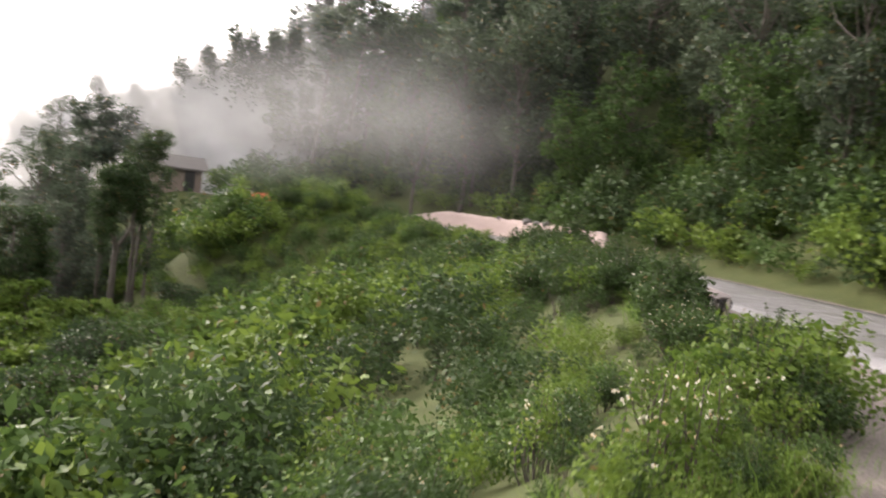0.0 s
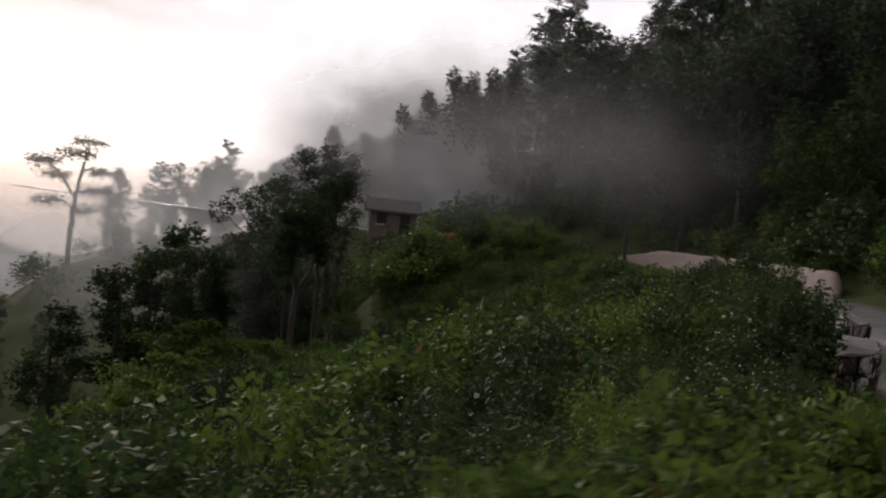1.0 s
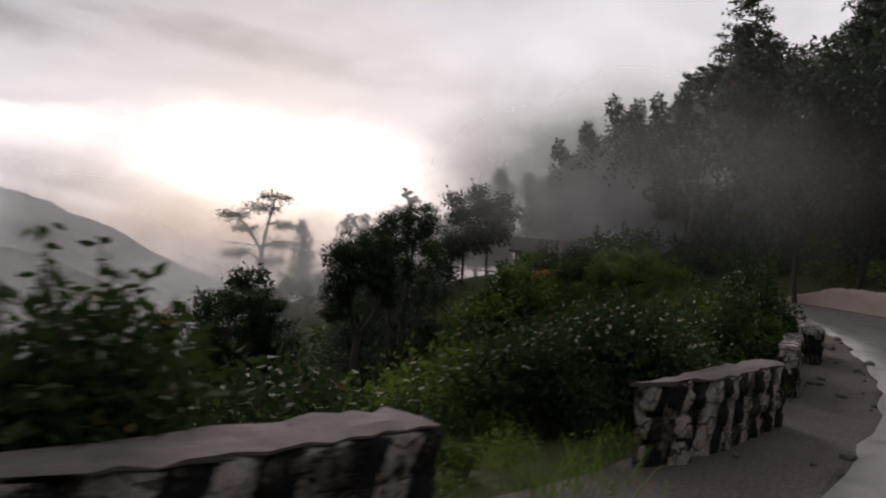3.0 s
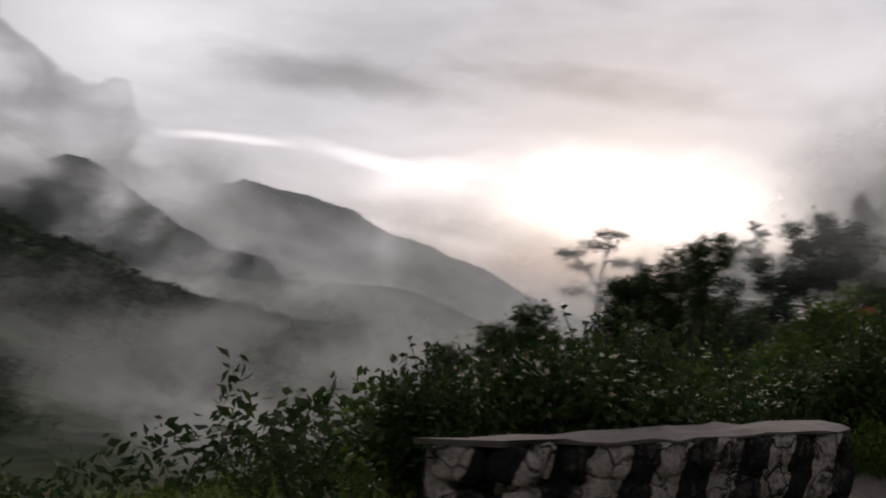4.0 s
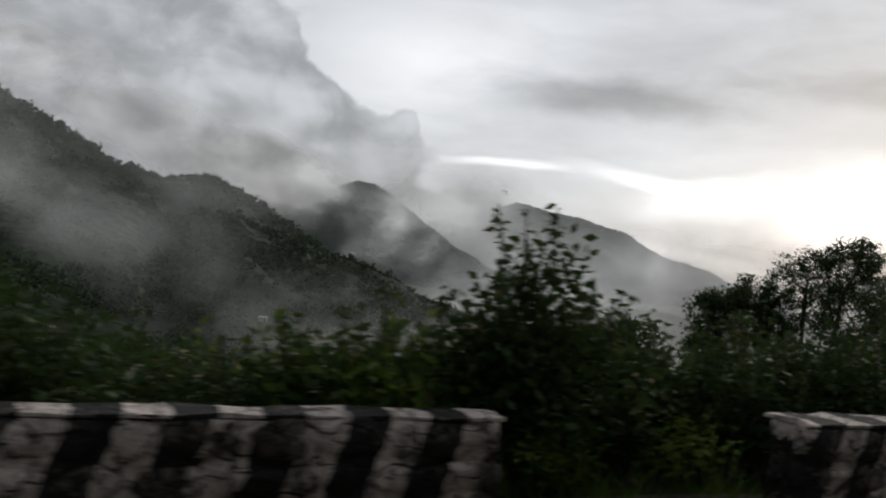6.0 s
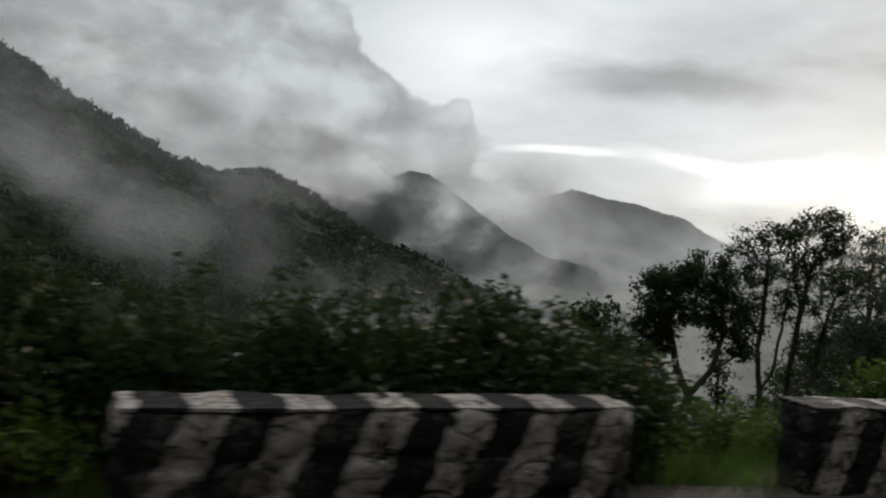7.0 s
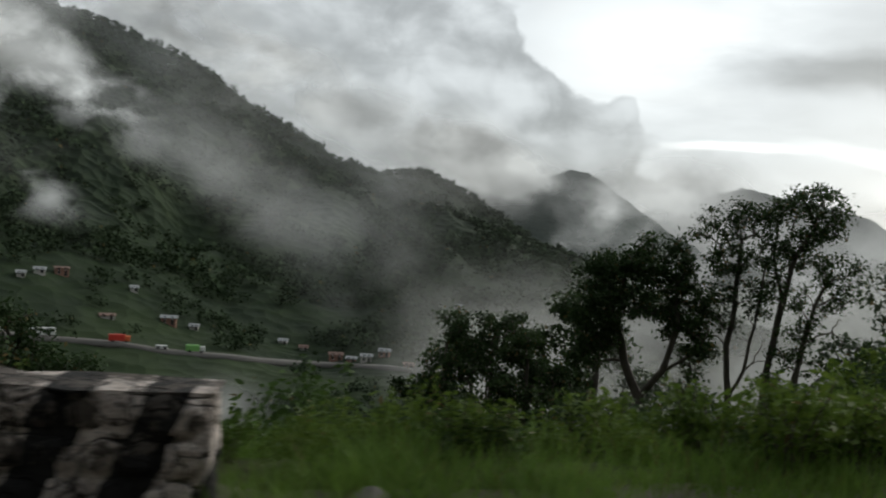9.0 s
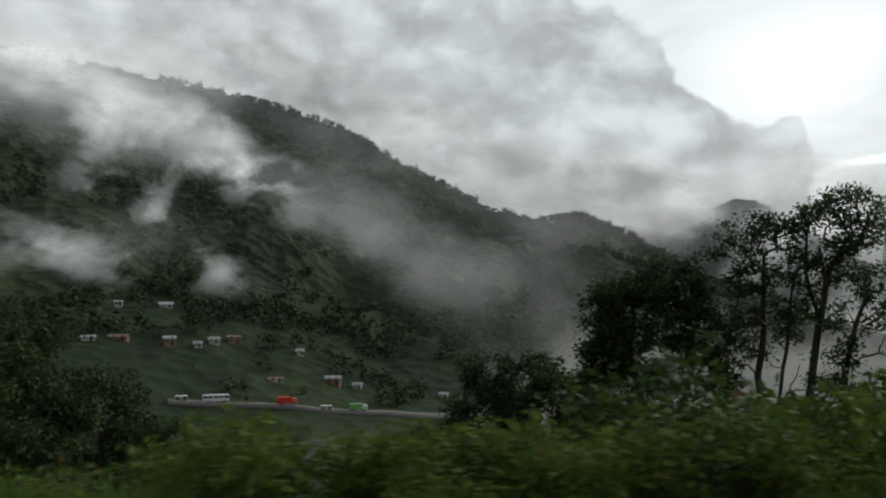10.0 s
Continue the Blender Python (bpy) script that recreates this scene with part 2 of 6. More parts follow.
def make_asphalt():
    mat, n = material("asphalt")
    p = place_of(n, "World")
    grain = n.noise(p, 60.0, 4.0, 0.7)
    patch = n.noise(p, 0.8, 5.0, 0.6)
    c = n.mix(n.m("ADD", n.m("MULTIPLY", grain, 0.5), n.m("MULTIPLY", patch, 0.5)), (0.08, 0.078, 0.075), (0.21, 0.2, 0.195))
    rough = n.step(patch, 0.35, 0.65, 0.28, 0.5)
    return finish(mat, n, c, rough, n.bump(grain, 0.5, 0.01), spec=0.5)


ASPHALT = make_asphalt()


def make_gravel():
    mat, n = material("gravel_soil")
    p = place_of(n, "World")
    cell = n.voronoi(p, 26.0)
    patch = n.noise(p, 1.7, 5.0, 0.65)
    c = n.mix(n.m("ADD", n.m("MULTIPLY", cell, 0.6), n.m("MULTIPLY", patch, 0.5)), (0.055, 0.045, 0.036), (0.21, 0.18, 0.155))
    return finish(mat, n, c, 0.9, n.bump(cell, 0.7, 0.03), spec=0.25)


GRAVEL = make_gravel()


def make_painted_stone(slope):
    """Masonry under weathered black and white bands, 0.25 m wide and leaning; a band is white about x = 0 at the top."""
    mat, n = material("painted_stone")
    p = place_of(n)
    x, y, z = n.split(p)
    wob = n.noise(p, 6.0, 5.0, 0.6)
    lean = n.m("SUBTRACT", x, n.m("MULTIPLY", n.m("SUBTRACT", z, 0.68), slope))
    each = n.node("ShaderNodeObjectInfo").outputs["Random"]
    u = n.m("ADD", n.m("DIVIDE", lean, 0.51), n.m("MULTIPLY", n.m("SUBTRACT", wob, 0.5), 0.22))
    u = n.m("ADD", u, n.m("MULTIPLY", n.m("SUBTRACT", each, 0.5), 0.12))
    tri = n.m("ABSOLUTE", n.m("SUBTRACT", n.m("FRACT", n.m("ADD", u, 0.5)), 0.5))
    white = n.step(tri, 0.255, 0.235)
    stone = n.mix(n.noise(p, 9.0, 7.0, 0.7), (0.03, 0.027, 0.025), (0.24, 0.205, 0.18))
    grime = n.noise(p, 3.2, 6.0, 0.7)
    chips = n.noise(p, 22.0, 5.0, 0.7)
    worn = n.step(n.m("ADD", n.m("ADD", n.m("MULTIPLY", grime, 0.7), n.m("MULTIPLY", chips, 0.45)), n.m("MULTIPLY", n.m("SUBTRACT", each, 0.5), 0.13)), 0.575, 0.65)
    lime = n.mix(n.step(chips, 0.32, 0.58), (0.44, 0.36, 0.32), (0.86, 0.765, 0.71))
    black = n.mix(chips, (0.012, 0.012, 0.013), (0.045, 0.043, 0.043))
    c = n.mix(worn, n.mix(white, black, lime), stone)
    bent = n.node("ShaderNodeVectorMath", operation="ADD")
    n.put(bent.inputs[0], p)
    n.put(bent.inputs[1], n.mix(1.0, (0, 0, 0), n.node_noise(p, 7.0, 0.16)))
    # joint lines; the shadow in their crevices is painted as near-black colour
    joint = n.step(n.voronoi(bent.outputs[0], 4.6, "DISTANCE_TO_EDGE"), 0.05, 0.012)
    c = n.mix(n.m("MULTIPLY", joint, n.step(grime, 0.35, 0.55, 0.35, 0.95)), c, (0.02, 0.018, 0.017))
    hgt = n.m("ADD", n.m("MULTIPLY", n.noise(p, 11.0, 7.0, 0.7), 0.8), n.m("MULTIPLY", chips, 0.35))
    hgt = n.m("SUBTRACT", hgt, n.m("MULTIPLY", joint, 0.5))
    return finish(mat, n, c, 0.85, n.bump(hgt, 1.0, 0.06), spec=0.3)


PAINTED = make_painted_stone(0.32)
PAINTED_LEANING = make_painted_stone(0.4)


def plain(name, a, b, scale, rough=0.85, depth=0.01, spec=0.3):
    mat, n = material(name)
    p = place_of(n)
    g = n.noise(p, scale, 6.0, 0.65)
    s = n.noise(p, scale * 0.12, 4.0, 0.6)
    c = n.mix(n.m("ADD", n.m("MULTIPLY", g, 0.55), n.m("MULTIPLY", s, 0.45)), a, b)
    return finish(mat, n, c, rough, n.bump(g, 0.5, depth), spec=spec)


MORTAR = plain("mortar", (0.06, 0.055, 0.05), (0.17, 0.155, 0.14), 16.0)
CAPPING = plain("cap_mortar", (0.05, 0.043, 0.04), (0.30, 0.255, 0.235), 9.0, 0.9, 0.03)
PINK_STONE = plain("pink_stone", (0.26, 0.19, 0.165), (0.50, 0.40, 0.36), 5.0)
ROCK = plain("rock", (0.07, 0.065, 0.06), (0.26, 0.24, 0.22), 7.0)
WALL_WHITE = plain("lime_plaster", (0.34, 0.32, 0.30), (0.6, 0.57, 0.54), 0.6)
WALL_BRICK = plain("brick_red", (0.20, 0.105, 0.08), (0.34, 0.19, 0.145), 0.8)
WALL_EARTH = plain("earth_plaster", (0.15, 0.115, 0.095), (0.27, 0.21, 0.175), 0.8)
ROOF_GREY = plain("tin_grey", (0.22, 0.23, 0.24), (0.44, 0.45, 0.46), 0.7, 0.5)
ROOF_RUST = plain("tin_rust", (0.14, 0.09, 0.075), (0.27, 0.17, 0.14), 0.7, 0.7)
ORANGE = plain("tarpaulin_orange", (0.55, 0.10, 0.04), (0.78, 0.20, 0.08), 2.0, 0.6)
RED_PAINT = plain("paint_red", (0.5, 0.04, 0.03), (0.65, 0.07, 0.05), 1.0, 0.4)
GREEN_PAINT = plain("paint_green", (0.14, 0.35, 0.10), (0.25, 0.48, 0.16), 1.0, 0.4)
WHITE_PAINT = plain("paint_white", (0.62, 0.62, 0.62), (0.8, 0.8, 0.8), 1.0, 0.4)
DARK = plain("dark_opening", (0.012, 0.012, 0.012), (0.03, 0.03, 0.03), 1.0, 0.6)
RUBBER = plain("rubber", (0.012, 0.012, 0.012), (0.03, 0.03, 0.03), 20.0, 0.9)
LITTER_ORANGE = plain("wrapper_orange", (0.75, 0.16, 0.05), (0.85, 0.28, 0.1), 20.0, 0.4)
LITTER_WHITE = plain("wrapper_white", (0.6, 0.6, 0.62), (0.8, 0.8, 0.8), 20.0, 0.4)


def mist_material(name, centre, blobs, scale, soft=(0.36, 0.62), stretch_z=1.3, tint=(0.97, 0.975, 0.98), cap=0.95, thin=0.35, glow=0.0, deep=0.42):
    """Thin bright vapour: lit from both sides by the sky, with emission added where glow is set, its density a sum of
    soft humps broken up by noise.
    blobs: azimuth, elevation, their spreads, density, lean, all about the point centre."""
    mat, n = material(name)
    p = place_of(n, "World")
    rel = n.node("ShaderNodeVectorMath", operation="SUBTRACT")
    n.put(rel.inputs[0], p)
    rel.inputs[1].default_value = centre
    v = rel.outputs[0]
    a, e = n.bearing(v)
    puff = n.noise(n.stretch(v, 1.0, 1.0, stretch_z), scale, 5.0, 0.5, 0.25)
    wide = n.noise(n.stretch(v, 1.0, 1.0, stretch_z), scale * 0.3, 3.0, 0.5)
    bend = n.m("MULTIPLY", n.m("SUBTRACT", wide, 0.5), 7.0)
    a2, e2 = n.m("ADD", a, bend), n.m("ADD", e, n.m("MULTIPLY", bend, 0.45))
    dens = n.total([n.m("MULTIPLY", n.blob(a2, e2, b[0], b[1], b[2], b[3], b[5]), b[4]) for b in blobs])
    alpha = n.m("MULTIPLY", dens, n.step(puff, soft[0], soft[1], thin, 1.0))
    alpha = n.m("MINIMUM", n.m("MULTIPLY", alpha, n.step(alpha, 0.0, 0.2)), cap)
    # shading of the billows, put into the vapour's colour by noise
    shade = n.noise(n.stretch(v, 1.0, 1.0, stretch_z), scale * 0.9, 5.0, 0.5, 0.3)
    hue = n.mix(n.step(shade, 0.24, 0.74), tuple(deep * c for c in tint), tint)
    d = n.node("ShaderNodeBsdfDiffuse")
    n.put(d.inputs[0], hue)
    t = n.node("ShaderNodeBsdfTranslucent")
    n.put(t.inputs[0], hue)
    lit = n.mixs(0.5, d.outputs[0], t.outputs[0])
    if glow:  # emission added to whiten cloud that the sky alone leaves too grey
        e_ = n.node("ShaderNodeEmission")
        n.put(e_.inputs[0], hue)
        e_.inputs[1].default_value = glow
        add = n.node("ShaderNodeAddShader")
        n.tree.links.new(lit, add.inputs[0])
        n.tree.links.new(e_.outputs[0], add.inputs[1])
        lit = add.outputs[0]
    clear = n.node("ShaderNodeBsdfTransparent")
    n.tree.links.new(n.mixs(alpha, clear.outputs[0], lit), n.node("ShaderNodeOutputMaterial").inputs[0])
    return mat


# ---------------------------------------------------------------- mesh helpers
def raw(name, verts, faces, mats, parent=None, label="", smooth=False, index=None):
    """One mesh object from arrays of vertices and faces (all triangles or all quads)."""
    me = bpy.data.meshes.new(name)
    verts = np.asarray(verts, dtype=np.float32)
    if isinstance(faces, np.ndarray):
        k = faces.shape[1]
        me.vertices.add(len(verts))
        me.vertices.foreach_set("co", verts.ravel())
        me.loops.add(faces.size)
        me.loops.foreach_set("vertex_index", faces.astype(np.int32).ravel())
        me.polygons.add(len(faces))
        me.polygons.foreach_set("loop_start", np.arange(0, faces.size, k, dtype=np.int32))
        me.polygons.foreach_set("loop_total", np.full(len(faces), k, dtype=np.int32))
    else:
        me.from_pydata([tuple(v) for v in verts.tolist()], [], faces)
    for m in (mats if isinstance(mats, (list, tuple)) else [mats]):
        me.materials.append(m)
    if index is not None:
        me.polygons.foreach_set("material_index", np.asarray(index, dtype=np.int32))
    if smooth:
        me.polygons.foreach_set("use_smooth", np.ones(len(me.polygons), dtype=bool))
    me.update(calc_edges=True)
    ob = new(name, me)
    if parent:
        ob.parent = parent
    if label:
        ob["label"] = label
    return ob


def part(name, bm, mat, parent, label=""):
    me = bpy.data.meshes.new(name)
    bmesh.ops.recalc_face_normals(bm, faces=bm.faces)
    bm.to_mesh(me)
    bm.free()
    me.materials.append(mat)
    ob = new(name, me)
    ob.parent = parent
    if label:
        ob["label"] = label
    return ob


def box(lo, hi, bevel=0.0, bm=None):
    bm = bm or bmesh.new()
    made = bmesh.ops.create_cube(bm, size=1.0)
    lo, hi = Vector(lo), Vector(hi)
    for v in made["verts"]:
        v.co = Vector([lo[i] + (v.co[i] + 0.5) * (hi[i] - lo[i]) for i in range(3)])
    if bevel:
        es = list({e for v in made["verts"] for e in v.link_edges})
        bmesh.ops.bevel(bm, geom=es, offset=bevel, segments=1, affect="EDGES")
    return bm


def thing(name, m, label, category, group="", kind=""):
    ob = new(name)
    ob.matrix_world = m
    return tagged(ob, label, category, group, kind)


def tube(path, radii, sides=7):
    """Vertices and quads of a round, tapered limb along a path."""
    path = np.asarray(path, float)
    vs, fs = [], []
    for i, p in enumerate(path):
        d = path[min(i + 1, len(path) - 1)] - path[max(i - 1, 0)]
        d /= np.linalg.norm(d) + 1e-9
        s = np.cross(d, (0.3, 0.9, 0.1))
        s /= np.linalg.norm(s) + 1e-9
        t = np.cross(d, s)
        for k in range(sides):
            a = 2 * math.pi * k / sides
            vs.append(p + radii[i] * (math.cos(a) * s + math.sin(a) * t))
    for i in range(len(path) - 1):
        for k in range(sides):
            k2 = (k + 1) % sides
            fs.append((i * sides + k, i * sides + k2, (i + 1) * sides + k2, (i + 1) * sides + k))
    return np.array(vs), np.array(fs, dtype=int)


def join(pieces):
    vs, fs, o = [], [], 0
    for v, f in pieces:
        vs.append(v)
        fs.append(f + o)
        o += len(v)
    return np.concatenate(vs), np.concatenate(fs)


def leaves(rng, at, size, up=0.25, out=None, slim=0.5):
    """A folded, pointed leaf (two quads' worth of one diamond) at every place."""
    n = len(at)
    d = rng.normal(size=(n, 3))
    d[:, 2] = d[:, 2] * 0.6 - up
    if out is not None:
        d = d + out * 0.9
    d /= np.linalg.norm(d, axis=1)[:, None] + 1e-9
    s = np.cross(d, rng.normal(size=(n, 3)))
    s /= np.linalg.norm(s, axis=1)[:, None] + 1e-9
    nn = np.cross(d, s)
    L = (size * rng.uniform(0.6, 1.35, n))[:, None]
    base, tip = at, at + d * L
    mid = at + d * L * 0.45 + nn * L * 0.08
    v = np.stack([base, mid + s * L * slim * 0.5, tip, mid - s * L * slim * 0.5], 1).reshape(-1, 3)
    f = np.arange(4 * n).reshape(n, 4)
    return v, f


def ball(rng, n, c, r, hollow=0.55):
    d = rng.normal(size=(n, 3))
    d /= np.linalg.norm(d, axis=1)[:, None]
    k = hollow + (1 - hollow) * rng.random(n) ** 0.7
    return np.asarray(c) + d * k[:, None] * np.asarray(r), d


# ---------------------------------------------------------------- the lie of the land
CENTRE = [(-75, 66), (-52, 38), (-38, 20.5), (-29.8, 11.2), (-21.5, 4.6), (-12.6, 1.6), (-4, 0.0), (5, -0.2), (13, 0.2), (21, 1.4),
          (33, 4.0), (47, 9.0), (59, 18), (70, 32), (86, 54), (104, 80), (130, 112)]


def smooth_line(pts, per=10):
    p = np.array([2 * np.array(pts[0]) - np.array(pts[1]), *map(np.array, pts), 2 * np.array(pts[-1]) - np.array(pts[-2])], float)
    out = []
    for i in range(1, len(p) - 2):
        for k in range(per):
            t = k / per
            a, b, c, d = p[i - 1], p[i], p[i + 1], p[i + 2]
            out.append(0.5 * (2 * b + (c - a) * t + (2 * a - 5 * b + 4 * c - d) * t * t + (3 * b - a - 3 * c + d) * t ** 3))
    out.append(p[-2])
    return np.array(out)


LINE = smooth_line(CENTRE)
STEP = np.diff(LINE, axis=0)


def lateral(x, y):
    """Distance to the left (+) or right (-) of the road's centre line."""
    x, y = np.atleast_1d(np.asarray(x, float)), np.atleast_1d(np.asarray(y, float))
    best = np.full(x.shape, 1e9)
    sign = np.ones(x.shape)
    for k in range(0, len(x), 4000):
        px, py = x[k:k + 4000, None], y[k:k + 4000, None]
        ax, ay, dx, dy = LINE[:-1, 0], LINE[:-1, 1], STEP[:, 0], STEP[:, 1]
        t = np.clip(((px - ax) * dx + (py - ay) * dy) / (dx * dx + dy * dy), 0, 1)
        ex, ey = px - ax - t * dx, py - ay - t * dy
        q = ex * ex + ey * ey
        m = q.argmin(1)[:, None]
        best[k:k + 4000] = np.take_along_axis(q, m, 1)[:, 0]
        sign[k:k + 4000] = np.sign(np.take_along_axis(dx * ey - dy * ex, m, 1)[:, 0])
    return np.sqrt(best) * np.where(sign == 0, 1, sign)


def sstep(x, a, b):
    t = np.clip((x - a) / (b - a), 0, 1)
    return t * t * (3 - 2 * t)


def ripple(x, y, s, seed):
    """Cheap smooth noise, about -1 to 1."""
    r = np.random.RandomState(seed)
    z = 0
    for k in range(5):
        a, p, f = r.uniform(0, 6.28), r.uniform(0, 6.28), r.uniform(0.6, 2.2)
        z = z + np.sin((np.cos(a) * x + np.sin(a) * y) * f / s + p + 1.3 * np.sin((np.sin(a) * x - np.cos(a) * y) * f * 0.6 / s))
    return z / 3.2


CREST_AZ = [40, 56, 60, 65.9, 69.2, 73.8, 77.7, 79.2, 82.0, 85.0, 88.5, 94.3, 98.6, 102.5, 110, 120, 135, 150, 170]
CREST_EL = [-6, -5, -4.6, -3.0, -1.5, 0.2, 2.5, 3.3, 4.3, 3.9, 5.1, 8.2, 10.5, 11.6, 13.0, 14, 14, 12, 8]
CREST_D = 1250.0
# how high the near hill's brow stands, by bearing from the bend
BROW_AZ = [-120, -60, -30, -15, -5, 3, 10, 16, 22, 28, 34, 38, 45, 62]
BROW_EL = [26, 26, 25, 18, 12, 5.0, 0.8, -1.2, -2.4, -3.4, -5.5, -9, -14, -16]


def land(x, y, detail=True):
    x, y = np.atleast_1d(np.asarray(x, float)), np.atleast_1d(np.asarray(y, float))
    n = lateral(x, y)
    r = np.hypot(x, y)
    az = np.degrees(np.arctan2(y, x))
    down = np.maximum(n - 4.9, 0)
    z = -0.52 * down * sstep(down, -0.8, 4.0)
    z = z + 5.2 * np.exp(-((x - 31) / 9) ** 2 - ((y - 17) / 7) ** 2) * sstep(down, 0, 3)
    z = np.maximum(z, -52 - 0.072 * np.maximum(r - 260, 0)) + 0
    up = np.maximum(-n - 3.9, 0)
    z = z + np.minimum(0.62 * up, 60 + 0.22 * up) * sstep(up, -0.3, 2.5)
    ax = np.degrees(np.arctan2(y - 8, x + 20))
    brow = 1.65 + np.hypot(x + 20, y - 8) * np.tan(np.radians(np.interp(ax, BROW_AZ, BROW_EL)))
    brow = np.maximum(brow, -52 - 0.072 * np.maximum(r - 260, 0))
    tame = sstep(np.hypot(x + 20, y - 8), 70, 95) * (ax > -120) * (ax < 62)
    z = np.minimum(z, z + (np.minimum(z, brow) - z) * tame)
    z = np.minimum(z, 190 + 0 * z)
    if detail:
        off = sstep(np.abs(n - 0.4), 5, 9)
        z = z + off * (0.22 * ripple(x, y, 2.2, 3) + 0.9 * ripple(x, y, 17, 4) * sstep(np.abs(n), 14, 40))
    # the slope across the valley
    zc = 1.65 - 5.0 + CREST_D * np.tan(np.radians(np.interp(az, CREST_AZ, CREST_EL)))
    p = np.clip((r - 235) / (CREST_D - 235), 0, 1.4)
    rise = np.where(p <= 1, p ** 1.25, 1 - (p - 1) * 1.6)
    over = -53 + (zc + 53) * rise
    use = (az > 40) & (az < 170) & (r > 205)
    gully = np.zeros(x.shape)
    for i in np.nonzero(use)[0]:
        gully[i] = noise.fractal(Vector((x[i] / 150 + 3.1, y[i] / 260, 0.3)), 0.9, 2.1, 5)
    over = over + gully * (34 * np.clip(p * 3, 0, 1) * np.clip((1 - p) * 5, 0, 1) + 3)
    edge = sstep(az, 40, 52) * sstep(-az, -170, -150)
    return np.where(use, np.maximum(z, z + (over - z) * edge * sstep(r, 205, 260)), z)


def land_at(x, y):
    return float(land([x], [y])[0])


def build_ground():
    az = np.concatenate([np.arange(-180, -40, 2.0), np.arange(-40, 30, 0.7), np.arange(30, 130, 0.42), np.arange(130, 180, 1.5)])
    rr = np.concatenate([np.arange(0.5, 40, 0.75), np.geomspace(40, 200, 90), np.linspace(205, 1500, 130), np.geomspace(1540, 4600, 26)])
    A, R = np.meshgrid(np.radians(az), rr, indexing="ij")
    X, Y = R * np.cos(A), R * np.sin(A)
    Z = land(X.ravel(), Y.ravel())
    v = np.stack([X.ravel(), Y.ravel(), Z], 1)
    v = np.concatenate([v, [[0, 0, land_at(0, 0)]]])
    na, nr = len(az), len(rr)
    i, j = np.meshgrid(np.arange(na), np.arange(nr - 1), indexing="ij")
    i2 = (i + 1) % na
    f = np.stack([i * nr + j, i * nr + j + 1, i2 * nr + j + 1, i2 * nr + j], -1).reshape(-1, 4)
    c = len(v) - 1
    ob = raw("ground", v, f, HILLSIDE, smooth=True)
    hub = [(c, k * nr, ((k + 1) % na) * nr) for k in range(na)]
    me = ob.data
    bm = bmesh.new()
    bm.from_mesh(me)
    bm.verts.ensure_lookup_table()
    for t in hub:
        bm.faces.new([bm.verts[q] for q in t])
    bm.to_mesh(me)
    bm.free()
    return tagged(ob, "steep green hillside falling to a misty valley", "ground", kind="structure")


build_ground()


def strip(name, n0, n1, z, mat, label, wav=0.0, seed=0, side_drop=0.0, cols=6):
    """A band along the road between two distances from its centre line."""
    rng = np.random.RandomState(seed)
    d = np.gradient(LINE, axis=0)
    d /= np.linalg.norm(d, axis=1)[:, None]
    left = np.stack([-d[:, 1], d[:, 0]], 1)
    k = np.arange(len(LINE))
    e0 = n0 + wav * np.sin(k * 1.7 + seed) * 0.6 + wav * rng.normal(size=len(k)) * 0.4
    e1 = n1 + wav * np.sin(k * 1.3 + 2 + seed) * 0.6 + wav * rng.normal(size=len(k)) * 0.4
    vs = []
    for c in range(cols + 1):
        t = c / cols
        q = LINE + left * (e0 * (1 - t) + e1 * t)[:, None]
        crown = 0.04 * (1 - (2 * t - 1) ** 2) if name == "road" else 0.0
        vs.append(np.column_stack([q, np.full(len(q), z + crown)]))
    for c, e in ((0, e0), (cols, e1)):
        q = LINE + left * e[:, None]
        vs.append(np.column_stack([q, np.full(len(q), z - 0.12)]))
    v = np.concatenate(vs)
    m = len(LINE)
    f = []
    for a, b in [(c, c + 1) for c in range(cols)] + [(cols + 1, 0), (cols, cols + 2)]:
        for i in range(m - 1):
            f.append((a * m + i, a * m + i + 1, b * m + i + 1, b * m + i))
    ob = raw(name, v, np.array(f)[:, ::-1].copy(), mat, smooth=False)
    return tagged(ob, label, name, kind="structure")


strip("road", -3.25, 3.1, 0.03, ASPHALT, "worn grey asphalt mountain road, damp", 0.08, 1)
strip("shoulder", 2.95, 4.7, 0.012, GRAVEL, "gravelly brown dirt shoulder beside the road", 0.18, 2)
strip("shoulder", -4.6, -3.1, 0.012, GRAVEL, "muddy verge below the uphill bank", 0.2, 3)


